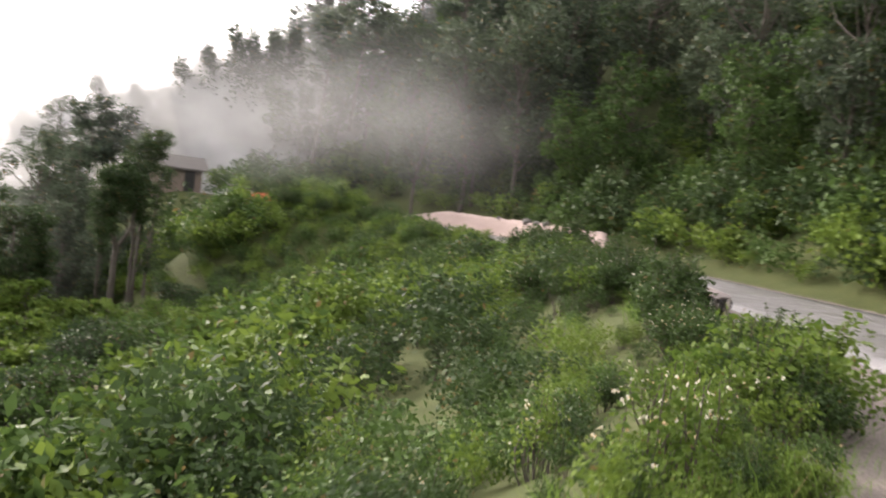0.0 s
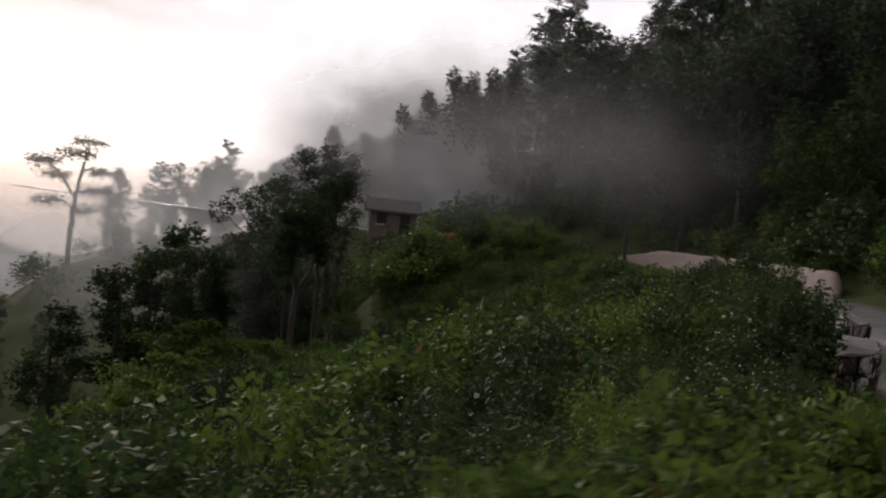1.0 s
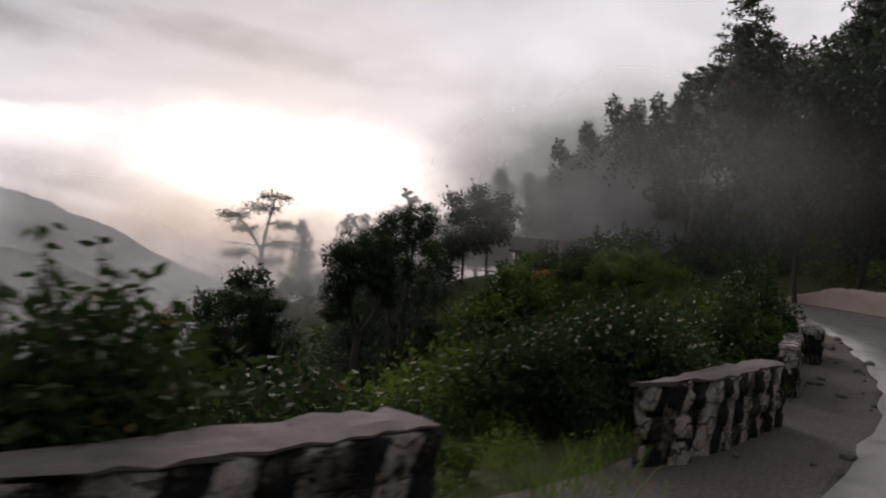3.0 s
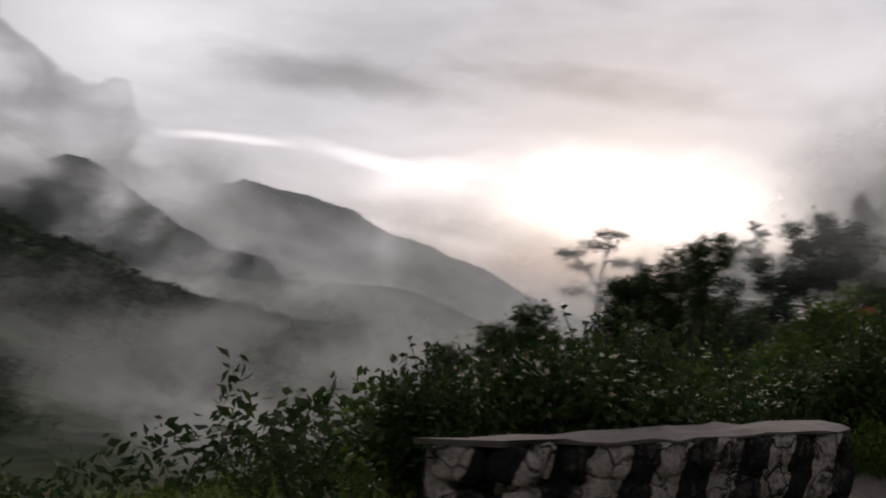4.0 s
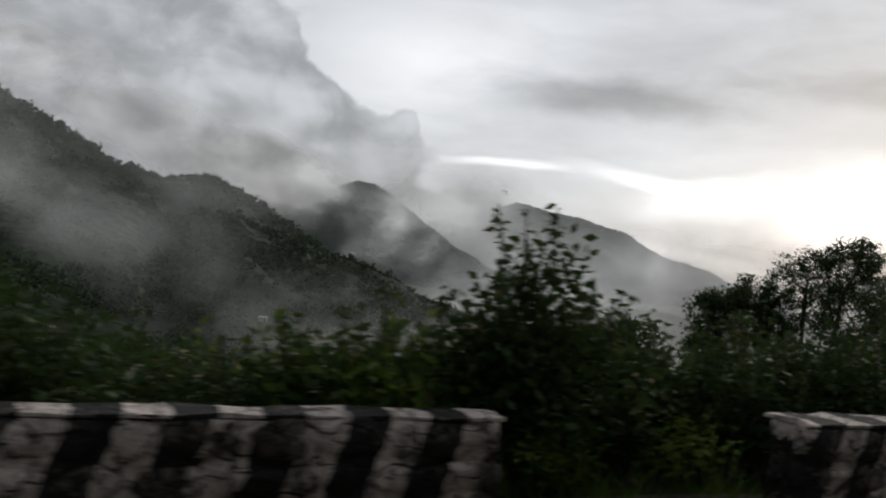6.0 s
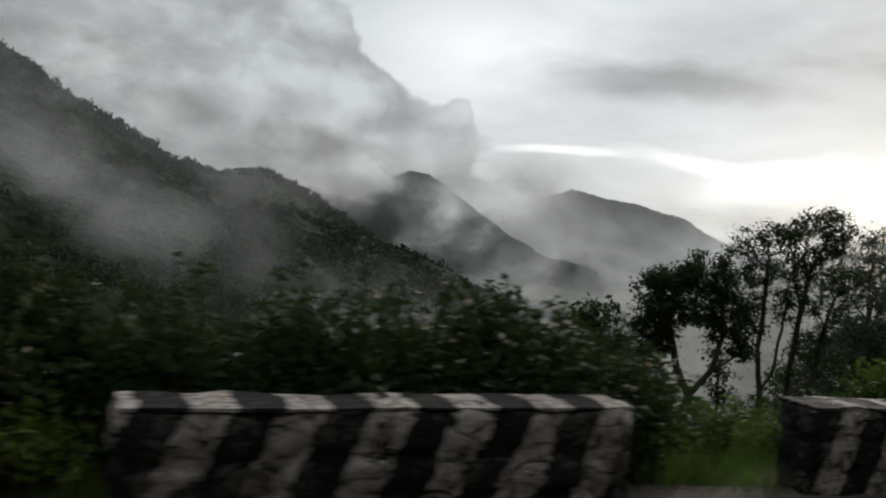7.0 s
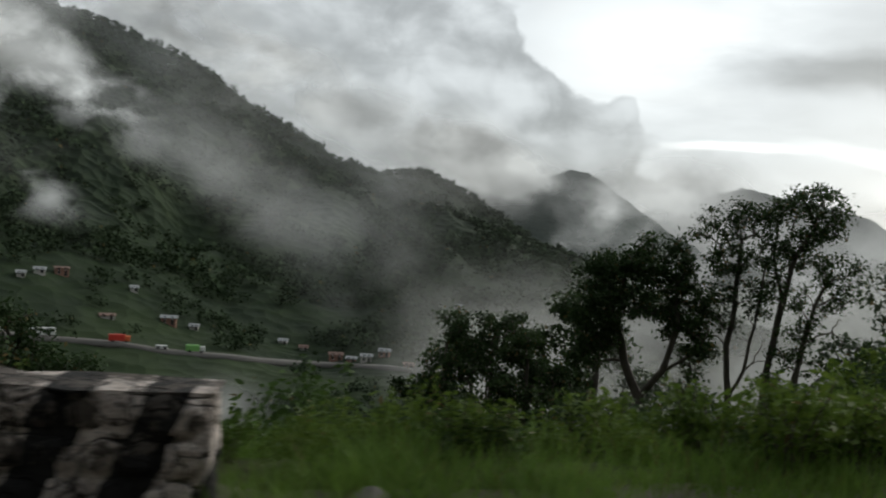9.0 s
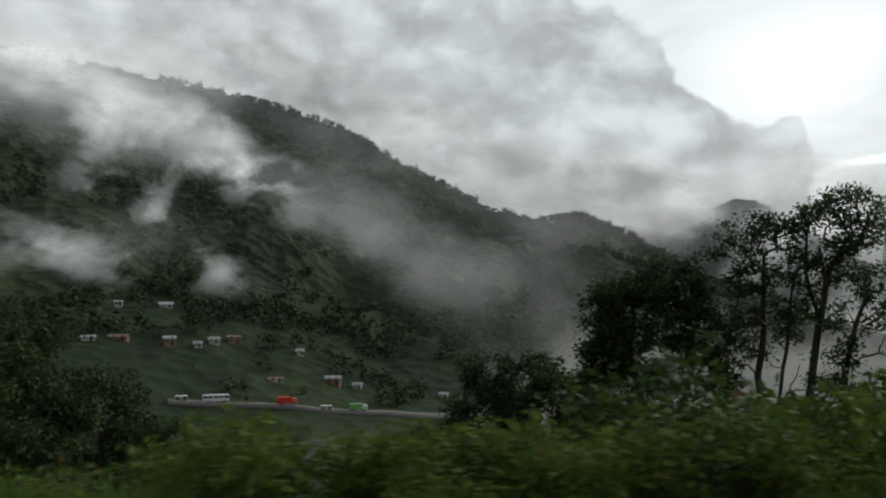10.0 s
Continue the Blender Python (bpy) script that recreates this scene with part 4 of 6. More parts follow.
def bush(seed, high, wide, n_leaf, leaf, mat, label, flowers=0, spikes=0, name="bush", slim=0.5):
    rng = np.random.RandomState(seed)
    wood, lf, fl = [], [], []
    k = 9
    for c in range(k):
        a, q = rng.uniform(0, 6.283), rng.uniform(0.1, 0.8) * wide
        end = np.array([math.cos(a) * q, math.sin(a) * q, high * rng.uniform(0.45, 0.85)])
        wood.append(limb(rng, (0.05 * rng.normal(), 0.05 * rng.normal(), -0.15), end, 0.016, 0.006, n=4))
        at, d = ball(rng, n_leaf // k, end, (wide * 0.42, wide * 0.42, high * 0.30), 0.2)
        at[:, 2] = np.maximum(at[:, 2], 0.02)
        lf.append(leaves(rng, at, leaf, 0.25, d * 0.6, slim))
        if flowers:
            p2, d2 = ball(rng, flowers // k, end, (wide * 0.45, wide * 0.45, high * 0.34), 0.85)
            p2 = p2[d2[:, 2] > -0.1]
            for p in p2:
                ring = np.repeat(p[None, :], 5, 0)
                fl.append(leaves(rng, ring, 0.03, -0.5, None, 0.8))
    for s in range(spikes):
        a, q = rng.uniform(0, 6.283), rng.uniform(0.1, 0.7) * wide
        base = np.array([math.cos(a) * q * 0.5, math.sin(a) * q * 0.5, 0.0])
        tip = np.array([math.cos(a) * q, math.sin(a) * q, high * rng.uniform(0.95, 1.28)])
        bow = rng.normal(size=3) * 0.06 * high
        t = np.linspace(0, 1, 6)[:, None]
        wood.append(tube(base + (tip - base) * t + np.sin(t * math.pi) * bow, np.linspace(0.011, 0.005, 6), 4))
        t = (0.25 + 0.75 * rng.random(46) ** 0.6)[:, None]
        at = base + (tip - base) * t + np.sin(t * math.pi) * bow + rng.normal(size=(46, 3)) * 0.025
        lf.append(leaves(rng, at, leaf * 0.85, 0.5, None, slim * 0.8))
    return plant(name, wood, lf, mat, label, "bush", (fl, "blossom", PETAL) if fl else None)


def grass(seed, high, wide, n, mat, label, name="grass_tuft"):
    rng = np.random.RandomState(seed)
    b = np.column_stack([rng.normal(size=(n, 2)) * wide * 0.4, np.full(n, -0.05)])
    d = np.column_stack([rng.normal(size=(n, 2)) * 0.35, np.ones(n)])
    d /= np.linalg.norm(d, axis=1)[:, None]
    h = (high * rng.uniform(0.5, 1.15, n))[:, None]
    bend = np.column_stack([rng.normal(size=(n, 2)) * 0.28, np.zeros(n)]) * h
    s = np.column_stack([rng.normal(size=(n, 2)), np.zeros(n)])
    s = s / np.linalg.norm(s, axis=1)[:, None] * 0.006
    m1, tip = b + d * h * 0.6 + bend * 0.35, b + d * h * 0.95 + bend
    v = np.stack([b - s, b + s, m1 + s, m1 - s, tip], 1).reshape(-1, 3)
    q = np.arange(n)[:, None] * 5
    f = np.concatenate([q + np.array([[0, 1, 2, 3]]), q + np.array([[3, 2, 4, 4]])])
    v2 = np.concatenate([v, (v[4::5] + 1e-4)])
    f[n:, 3] = len(v) + np.arange(n)
    ob = new(name)
    tagged(ob, label, "grass")
    raw("blades", v2, f, mat, ob)
    return ob


def set_down(ob, x, y, turn=0.0, size=1.0, sink=0.05, tilt=0.0, z=None):
    g = land_at(x, y) if z is None else z
    c = copy_thing(ob, pose(x, y, g - sink, tilt, tilt * 0.4, turn))
    c.scale = (size, size, size)
    return c


def drop_model(*obs):
    for ob in obs:
        for o in (*ob.children_recursive, ob):
            bpy.data.objects.remove(o)


def strewn(name, models, spots, label, category, stems=False):
    """Many plants joined into one mesh of vegetation that nobody would count. spots: model, x, y, turn, size."""
    groups = {}
    for k, x, y, turn, size in spots:
        g = land_at(x, y)
        c, s = math.cos(turn), math.sin(turn)
        R = np.array([[c, -s, 0], [s, c, 0], [0, 0, 1.0]]) * size
        for ch in models[k].children:
            if ch.name.startswith("stem") and not stems:
                continue
            me = ch.data
            mat = me.materials[0]
            if ch not in cache:
                co = np.empty(len(me.vertices) * 3, dtype=np.float32)
                me.vertices.foreach_get("co", co)
                fi = np.empty(len(me.loops), dtype=np.int32)
                me.loops.foreach_get("vertex_index", fi)
                cache[ch] = (co.reshape(-1, 3), fi.reshape(-1, 4))
            co, fi = cache[ch]
            groups.setdefault(mat, []).append((co @ R.T + np.array([x, y, g - 0.06]), fi))
    vs, fs, ix, o = [], [], [], 0
    mats = list(groups)
    for i, mat in enumerate(mats):
        for v, f in groups[mat]:
            vs.append(v)
            fs.append(f + o)
            o += len(v)
            ix.append(np.full(len(f), i))
    ob = raw(name, np.concatenate(vs), np.concatenate(fs), mats, index=np.concatenate(ix))
    return tagged(ob, label, category, kind="stuff")


cache = {}

# ---------------------------------------------------------------- the trees below the road
def grown(seed, stems, crown, twigs, per, leaf, mat, label, name="tree", reach=0.24, bare=(), droop=0.35, stout=1.0):
    """A tree grown from its stems into its crown. stems: lists of points from the ground up; crown: ellipsoids (x, y, z, rx, ry, rz);
    every twig seeks a spot in the crown and joins the nearest wood below it. bare: spots that get leafless twigs."""
    rng = np.random.RandomState(seed)
    nodes, up, weight, chains = [], [], [], []
    for stem in stems:
        pts = np.asarray(stem, float)
        fine_pts = []
        for a, b in zip(pts[:-1], pts[1:]):
            n = max(2, int(np.linalg.norm(b - a) / 0.45))
            fine_pts += [a + (b - a) * k / n + rng.normal(size=3) * 0.018 for k in range(n)]
        fine_pts.append(pts[-1])
        near0 = -1
        if nodes and np.linalg.norm(np.array(nodes) - fine_pts[0], axis=1).min() < 0.5:
            near0 = int(np.linalg.norm(np.array(nodes) - fine_pts[0], axis=1).argmin())
        chain = [near0] if near0 >= 0 else []
        for p in fine_pts:
            nodes.append(p)
            up.append(chain[-1] if chain else -1)
            weight.append(0.0)
            chain.append(len(nodes) - 1)
        chains.append(chain)
    goals, leafy = [], []
    vol = np.array([c[3] * c[4] * c[5] for c in crown]) ** 0.6
    share = vol / vol.sum()
    for c, f in zip(crown, share):
        at, _ = ball(rng, max(3, int(twigs * f)), c[:3], c[3:], 0.35)
        goals += list(at)
        leafy += [True] * len(at)
    for c in bare:
        at, _ = ball(rng, 9, c[:3], c[3:], 0.2)
        goals += list(at)
        leafy += [False] * len(at)
    stem_pts = np.array(nodes)
    order = np.argsort([np.linalg.norm(stem_pts - g, axis=1).min() for g in goals])
    tips = []
    for k in order:
        g = goals[k]
        P = np.array(nodes)
        d = np.linalg.norm(P - g, axis=1) + 1.1 * np.maximum(0, P[:, 2] - g[2] + 0.25 * np.linalg.norm(P[:, :2] - g[:2], axis=1))
        d += 0.5 * (P[:, 2] < stem_pts[:, 2].min() + 1.5)
        i = int(d.argmin())
        p = P[i]
        chain = [i]
        n = max(2, int(np.linalg.norm(g - p) / 0.35))
        side = rng.normal(size=3) * 0.10 * np.linalg.norm(g - p)
        for q in range(1, n + 1):
            t = q / n
            nodes.append(p + (g - p) * t + np.array([0, 0, 0.16 * np.linalg.norm(g - p)]) * math.sin(math.pi * t) * 0.6 + side * math.sin(math.pi * t))
            up.append(chain[-1])
            weight.append(0.0)
            chain.append(len(nodes) - 1)
        chains.append(chain)
        if leafy[k]:
            tips.append(chain[-1])
        c = chain[-1]
        while c >= 0:
            weight[c] += 1.0
            c = up[c]
    r = (0.0085 * np.sqrt(np.maximum(weight, 1.0)) + 0.003) * stout
    P = np.array(nodes)
    wood = []
    for chain in chains:
        rad = r[chain].copy()
        if len(chain) > 1:
            rad[0] = min(rad[0], rad[1] * 1.25)
        wood.append(tube(P[chain], rad, 7 if rad[0] > 0.04 else 4))
    base = P[tips]
    at = np.repeat(base, per, 0) + rng.normal(size=(len(base) * per, 3)) * np.array([reach, reach, reach * 0.7]) * 0.6
    lf = [leaves(rng, at, leaf, droop, None, 0.46)]
    return plant(name, wood, lf, mat, label, "tree")


def clumped(seed, high, wide, n, twigs, per, leaf, mat, label, low=0.3, bole=1, reach=0.26):
    """A freely grown tree: a bole, and foliage in uneven masses."""
    g = np.random.RandomState(seed)
    stems, crown = [], []
    for k in range(bole):
        a = g.uniform(0, 6.28)
        lean = 0.10 * wide * (k + 0.4)
        stems.append([(0.08 * k, 0, -1.5), (lean * math.cos(a) * 0.3, lean * math.sin(a) * 0.3, high * low * 0.9), (lean * math.cos(a), lean * math.sin(a), high * 0.78)])
    for k in range(n):
        h = low + (0.97 - low) * (k + g.random()) / n
        w = wide * (0.35 + 0.6 * math.sin(math.pi * min(0.93, (h - low) / (1 - low) * 0.8 + 0.15)))
        a, q = g.uniform(0, 6.28), w * g.uniform(0.15, 0.75)
        s_ = wide * g.uniform(0.24, 0.42)
        crown.append((q * math.cos(a), q * math.sin(a), min(h * high, high - s_ * 0.6), s_, s_, s_ * g.uniform(0.6, 0.85)))
    return grown(seed, stems, crown, twigs, per, leaf, mat, label, reach=reach)


# the clump of tall trees on the spur, x across the view from the straight, z from the foot
tree_round = grown(101, [[(0, 0, -5.0), (0, 0, 0), (0.3, 0.1, 1.3), (-0.2, 0.2, 2.4), (-0.5, 0.3, 3.6), (-0.4, 0.2, 5.0)], [(0.3, 0.1, 1.3), (0.9, -0.3, 2.3), (1.25, -0.4, 3.6), (1.1, -0.2, 5.0)], [(0.9, -0.3, 2.3), (1.9, -0.5, 3.05), (2.1, -0.6, 3.7)]],
                   [(-0.2, 0, 4.7, 1.75, 1.5, 1.3), (0.75, 0, 5.75, 0.95, 0.9, 0.75), (-1.2, 0.2, 3.6, 0.9, 0.8, 1.0), (-1.5, 0, 2.6, 0.7, 0.7, 0.6), (1.45, -0.2, 4.2, 0.75, 0.8, 1.2), (-0.9, 0, 5.3, 0.7, 0.7, 0.5), (1.9, -0.4, 3.1, 0.5, 0.5, 0.4)],
                   390, 46, 0.145, LEAF_DARK, "dark broadleaf tree with a dense rounded crown on the slope")
tree_forked = grown(102, [[(0, 0, -5.0), (0, 0, 0), (0.05, 0, 1.8), (-0.1, 0.1, 3.3), (0.1, 0.2, 4.6), (0.1, 0.1, 6.6)], [(0.05, 0, 1.8), (0.4, -0.2, 2.6), (0.6, -0.2, 4.0), (0.8, -0.2, 6.0)]],
                    [(-0.4, 0, 6.8, 0.95, 0.9, 0.9), (0.25, 0, 7.4, 0.7, 0.7, 0.6), (0.8, -0.1, 6.3, 0.55, 0.6, 0.9), (-0.45, 0.1, 5.3, 0.7, 0.7, 0.8), (-0.6, 0.1, 4.0, 0.75, 0.7, 0.8), (0.6, -0.2, 4.9, 0.6, 0.6, 0.7), (-0.2, 0.1, 6.0, 0.8, 0.7, 0.5)],
                    150, 38, 0.13, LEAF_DARK, "slender forked tree with an open leafy crown", bare=[(0.6, -0.2, 3.3, 0.7, 0.5, 0.7)])
tree_tall = grown(103, [[(0, 0, -4.0), (0, 0, 0), (0.1, 0, 1.4), (0.25, 0, 3.6), (0.55, 0, 5.8), (0.85, 0, 7.3), (1.3, 0, 8.1)], [(0.55, 0, 5.8), (0.25, 0.2, 7.2), (0.3, 0.2, 8.2)]],
                  [(1.2, 0, 8.95, 1.25, 1.0, 0.6), (0.1, 0.1, 8.6, 0.5, 0.5, 0.6), (1.9, -0.1, 8.4, 0.55, 0.6, 0.5), (0.7, 0, 7.2, 0.75, 0.6, 0.55), (1.2, 0, 7.9, 0.8, 0.7, 0.4), (0.3, 0, 6.2, 0.5, 0.5, 0.5)],
                  135, 38, 0.13, LEAF_DARK, "tall tree with a bare trunk and a spreading top", bare=[(0.9, 0, 7.6, 0.8, 0.6, 0.5)])
tree_upswept = grown(104, [[(-0.6, 0.4, -4.0), (-0.6, 0.4, 0.6), (0.05, 0.1, 1.9), (0.4, 0, 3.8), (0.6, 0, 5.2)], [(0, 0, -4.0), (0, 0, 0.2), (0.3, 0, 2.6), (0.6, 0, 5.0), (1.0, 0, 6.2)]],
                     [(1.15, 0, 6.7, 0.9, 0.8, 0.75), (0.7, 0, 5.6, 0.7, 0.6, 0.8), (2.0, 0, 6.8, 0.35, 0.35, 0.35), (1.6, 0.1, 5.9, 0.5, 0.5, 0.5), (-0.05, 0, 4.3, 0.6, 0.5, 0.65), (1.1, 0.1, 3.7, 0.55, 0.5, 0.4), (0.5, 0, 4.6, 0.4, 0.4, 0.5), (-0.4, 0.1, 3.2, 0.5, 0.4, 0.3)],
                     105, 34, 0.125, LEAF_DARK, "open tree with upswept twiggy branches", bare=[(1.5, 0, 4.9, 0.6, 0.5, 0.6), (-0.1, 0, 2.7, 0.7, 0.5, 0.6), (0.9, 0.1, 3.0, 0.7, 0.4, 0.6)])
ACROSS = -24.0
for ob, x, y, z in ((tree_round, 20.64, 24.06, -4.13), (tree_forked, 23.67, 23.73, -4.29), (tree_tall, 24.64, 23.69, -5.33), (tree_upswept, 25.13, 23.12, -5.14)):
    set_down(ob, x, y, ACROSS + 12, 1.0, z=z)
sprig = clumped(105, 3.2, 1.0, 7, 60, 18, 0.14, LEAF_DARK, "thin young tree with a loose crown on the slope", low=0.35)
low_dark = [clumped(106 + k, 6.5, 1.9, 11, 190, 22, 0.19, LEAF_DARK, "small dark leafy tree on the valley slope", low=0.3, bole=1 + k % 2) for k in range(3)]
mid_tree = [clumped(110 + k, 8.0, 2.6, 15, 260, 22, 0.22, LEAF_HILL, "broad dark green tree on the slope below the bend", low=0.16, reach=0.42) for k in range(2)]
slim_tree = grown(115, [[(0, 0, -6), (0, 0, 0), (0.15, 0, 4), (0.3, 0, 9.6)]], [(0.3, 0, 9.3, 0.9, 0.9, 0.35), (0.7, 0, 8.3, 1.1, 1.0, 0.35), (-0.6, 0, 7.4, 1.1, 1.0, 0.4), (0.7, 0, 6.3, 1.3, 1.1, 0.4), (-0.8, 0, 5.2, 1.3, 1.2, 0.4), (0.9, 0, 4.0, 1.4, 1.2, 0.5), (-0.7, 0, 2.9, 1.4, 1.2, 0.5), (0.4, 0, 1.6, 1.5, 1.4, 0.6)],
                  120, 24, 0.2, LEAF_PINE, "slim tree with sparse tiered boughs in the haze", reach=0.4)
set_down(slim_tree, 35.0, 30.0, 0, 1.0, z=-5.6)
set_down(slim_tree, 38.4, 31.0, 120, 0.85, z=-6.0)
set_down(sprig, 23.2, 25.4, 0, 1.0, z=-4.4)
set_down(sprig, 22.2, 22.6, 100, 0.8, z=-5.0)
LOW_TREES = [(15.5, 27.6, -0.75, 0.85), (17.0, 27.4, -0.65, 0.8), (18.2, 27.2, -1.2, 0.8), (14.4, 27.9, -3.0, 0.7), (19.4, 27.8, -2.2, 0.8), 
             (15.0, 34.3, -4.4, 1.25), (17.4, 32.4, -2.3, 1.35), (19.6, 31.6, -1.2, 1.5), (21.8, 30.6, 0.0, 1.6), 
             (-9.4, 49.0, -0.6, 2.0), (-4.5, 45.8, -3.2, 1.7), (-8.0, 41.0, -1.5, 1.9), (-13, 47, -2.0, 1.9), (-10.5, 44, -3.0, 2.0), (-6.5, 43, -2.6, 1.9), (-15, 43, -3.0, 1.9), (-2.0, 47, -6.0, 1.7)]
for i, (x, y, top, s) in enumerate(LOW_TREES):
    set_down(low_dark[i % 3], x, y, (x * 77) % 360, s, z=top - 6.4 * s)

for i, (x, y, top) in enumerate(((30.5, 26.9, -2.4), (33.0, 30.0, -1.4), (40.5, 30.7, 0.2), (35.6, 26.5, -0.2), (39.7, 34.0, -0.6), (36.0, 30.5, -0.6))):
    g0 = land_at(x, y)
    set_down(mid_tree[i % 2], x, y, (x * 91) % 360, max(0.35, (top - g0) / 7.8), z=g0)

# ---------------------------------------------------------------- undergrowth
b_leafy = bush(201, 1.15, 0.75, 680, 0.095, LEAF_HEDGE, "leafy green bush beside the road", flowers=0, spikes=3)
b_flower = bush(202, 1.10, 0.75, 680, 0.085, LEAF_HEDGE, "green bush dotted with small pale flowers", flowers=36, spikes=2)
b_weed = bush(203, 0.85, 0.6, 560, 0.09, LEAF_LIGHT, "bright green weeds on the verge", flowers=0, spikes=4)
b_tall = bush(204, 1.55, 0.7, 760, 0.1, LEAF_HEDGE, "tall leafy shrub with upright shoots", flowers=0, spikes=7)
b_brown = bush(205, 1.2, 0.8, 700, 0.08, LEAF_BROWN, "dry brown shrub on the slope", spikes=3)
g_long = grass(206, 0.6, 0.5, 70, GRASS, "tuft of long green grass")
canopy = bush(207, 2.6, 1.6, 270, 0.32, LEAF, "spreading green shrub on the slope", spikes=2)
canopy_dark = bush(208, 3.2, 1.7, 270, 0.33, LEAF_DARK, "dark spreading shrub on the slope", spikes=2)
canopy_light = bush(209, 2.2, 1.6, 270, 0.3, LEAF_LIGHT, "light green thicket on the slope", spikes=2)
umbrella = layered(210, 5.2, 22, 0.44, 5200, 0.17, LEAF_LIGHT, "light green tree with flat spreading sprays of leaves", from_h=0.5)

kinds = [b_leafy, b_flower, b_weed, b_tall, b_brown, g_long, canopy, canopy_dark, canopy_light]
rng = np.random.RandomState(7)


def along(s0, s1, n):
    """Spots beside the road: an even run of the centre line from index share s0 to s1, at n metres to its left."""
    i = rng.uniform(s0, s1) * (len(LINE) - 1)
    k = int(i)
    p = LINE[k] + (LINE[min(k + 1, len(LINE) - 1)] - LINE[k]) * (i - k)
    d = LINE[min(k + 1, len(LINE) - 1)] - LINE[max(k - 1, 0)]
    d = d / np.linalg.norm(d)
    return p[0] - d[1] * n, p[1] + d[0] * n


# how high the bushes behind the parapets stand, by the distance along the straight
TALL_X = [-40, -21, -18, -15.5, -13.2, -12, -10, -8.3, -7.6, -5.2, -4.6, -3.7, -2.6, 0, 1.0, 2, 5.3, 6.4, 7.5, 10, 12, 17, 25, 40]
TALL_H = [0.3, 0.3, 0.4, 0.7, 0.95, 0.5, 0.45, 0.6, 1.15, 1.15, 0.32, 0.38, 1.1, 1.1, 1.2, 1.15, 1.2, 0.8, 0.42, 0.4, 0.5, 0.6, 1.0, 1.0]
HIGH = {0: 1.15, 1: 1.1, 2: 0.85, 3: 1.55, 4: 1.2, 5: 0.6, 6: 2.6, 7: 3.2, 8: 2.2}
near, slope = [], []
while len(near) < 190:
    n = 5.2 + 2.4 * rng.random() ** 1.3
    x, y = along(0.15, 0.62, n)
    k = rng.choice([0, 1, 2, 3], p=[.36, .31, .19, .14])
    tall = np.interp(x, TALL_X, TALL_H) * rng.uniform(0.75, 1.1) - land_at(x, y) * 0.3
    if -19 < x < -9:
        tall = min(tall, max(0.25, 0.5 - 0.3 * (n - 4.6) - land_at(x, y)))
    near.append((k, x, y, rng.uniform(0, 6.28), min(tall / HIGH[k], 1.35)))
for i in range(105):  # thick growth right behind the parapets
    x = rng.uniform(-7.8, 6.4)
    y = np.interp(x, [-8.2, -5.45, 0, 5.4], [5.5, 4.85, 4.5, 4.4]) + rng.uniform(0.3, 1.3)
    k = rng.choice([0, 1, 3], p=[.4, .35, .25])
    near.append((k, x, y, rng.uniform(0, 6.28), np.interp(x, TALL_X, TALL_H) * rng.uniform(0.5, 1.18) / HIGH[k]))
for i in range(38):  # tall weeds at the outside of the first bend
    x, y = along(0.245, 0.298, rng.uniform(4.35, 6.0))
    if x > -15.0:
        continue
    k = rng.choice([0, 2, 3], p=[.3, .45, .25])
    near.append((k, x, y, rng.uniform(0, 6.28), rng.uniform(0.25, 0.5) / HIGH[k]))
for i in range(46):  # rank weeds leaning over the shoulder of the first bend
    x = rng.uniform(-23.5, -18.3)
    y = np.interp(x, [-23.5, -18.3], [12.0, 8.3]) + rng.uniform(-0.4, 0.9)
    k = rng.choice([2, 0, 3], p=[.6, .2, .2])
    near.append((k, x, y, rng.uniform(0, 6.28), np.interp(x, [-23.5, -21.0, -20.2, -18.3], [0.35, 0.45, 0.8, 0.9]) * rng.uniform(0.85, 1.1) / HIGH[k]))
for i in range(22):  # the high hedge behind the first parapet
    x = rng.uniform(-16.2, -12.2)
    y = np.interp(x, [-16, -13.2, -10], [8.2, 7.4, 6.4]) + rng.uniform(0.0, 0.7)
    k = rng.choice([0, 1, 3], p=[.4, .3, .3])
    near.append((k, x, y, rng.uniform(0, 6.28), (np.interp(x, [-16.2, -14.3, -13.2, -12.4], [0.7, 0.6, 0.95, 1.3]) * rng.uniform(0.85, 1.1) - land_at(x, y) * 0.6) / HIGH[k]))
for i in range(46):  # bright weeds where the parapets end
    x, y = along(0.5, 0.66, rng.uniform(4.7, 7.6))
    if 10.6 < x < 26:
        near.append((2, x, y, rng.uniform(0, 6.28), rng.uniform(0.5, 0.85) / HIGH[2]))
daisy = bush(215, 0.8, 0.42, 380, 0.07, LEAF_LIGHT, "weeds with small white flowers by the road", flowers=44, spikes=4)
for x, y, t, sz in ((-22.5, 12.0, 0, 0.95), (-22.0, 11.4, 70, 0.85), (-21.2, 11.2, 140, 0.9), (-20.6, 10.4, 200, 0.8), (-19.2, 10.6, 20, 0.8), (-20.0, 12.0, 310, 0.9)):
    set_down(daisy, x, y, t, sz)
singles = [q for q in near if -9.0 < q[1] < 10.5]
for k, x, y, t, s in singles[:240]:
    set_down(kinds[k], x, y, math.degrees(t), s)
strewn("undergrowth", kinds, [q for q in near if not -9.0 < q[1] < 10.5] + singles[240:], "leafy bushes and weeds along the outer verge", "vegetation", True)
dense = bush(211, 1.75, 0.58, 2200, 0.105, LEAF_HEDGE, "dense dark green bush between two parapets", spikes=6)
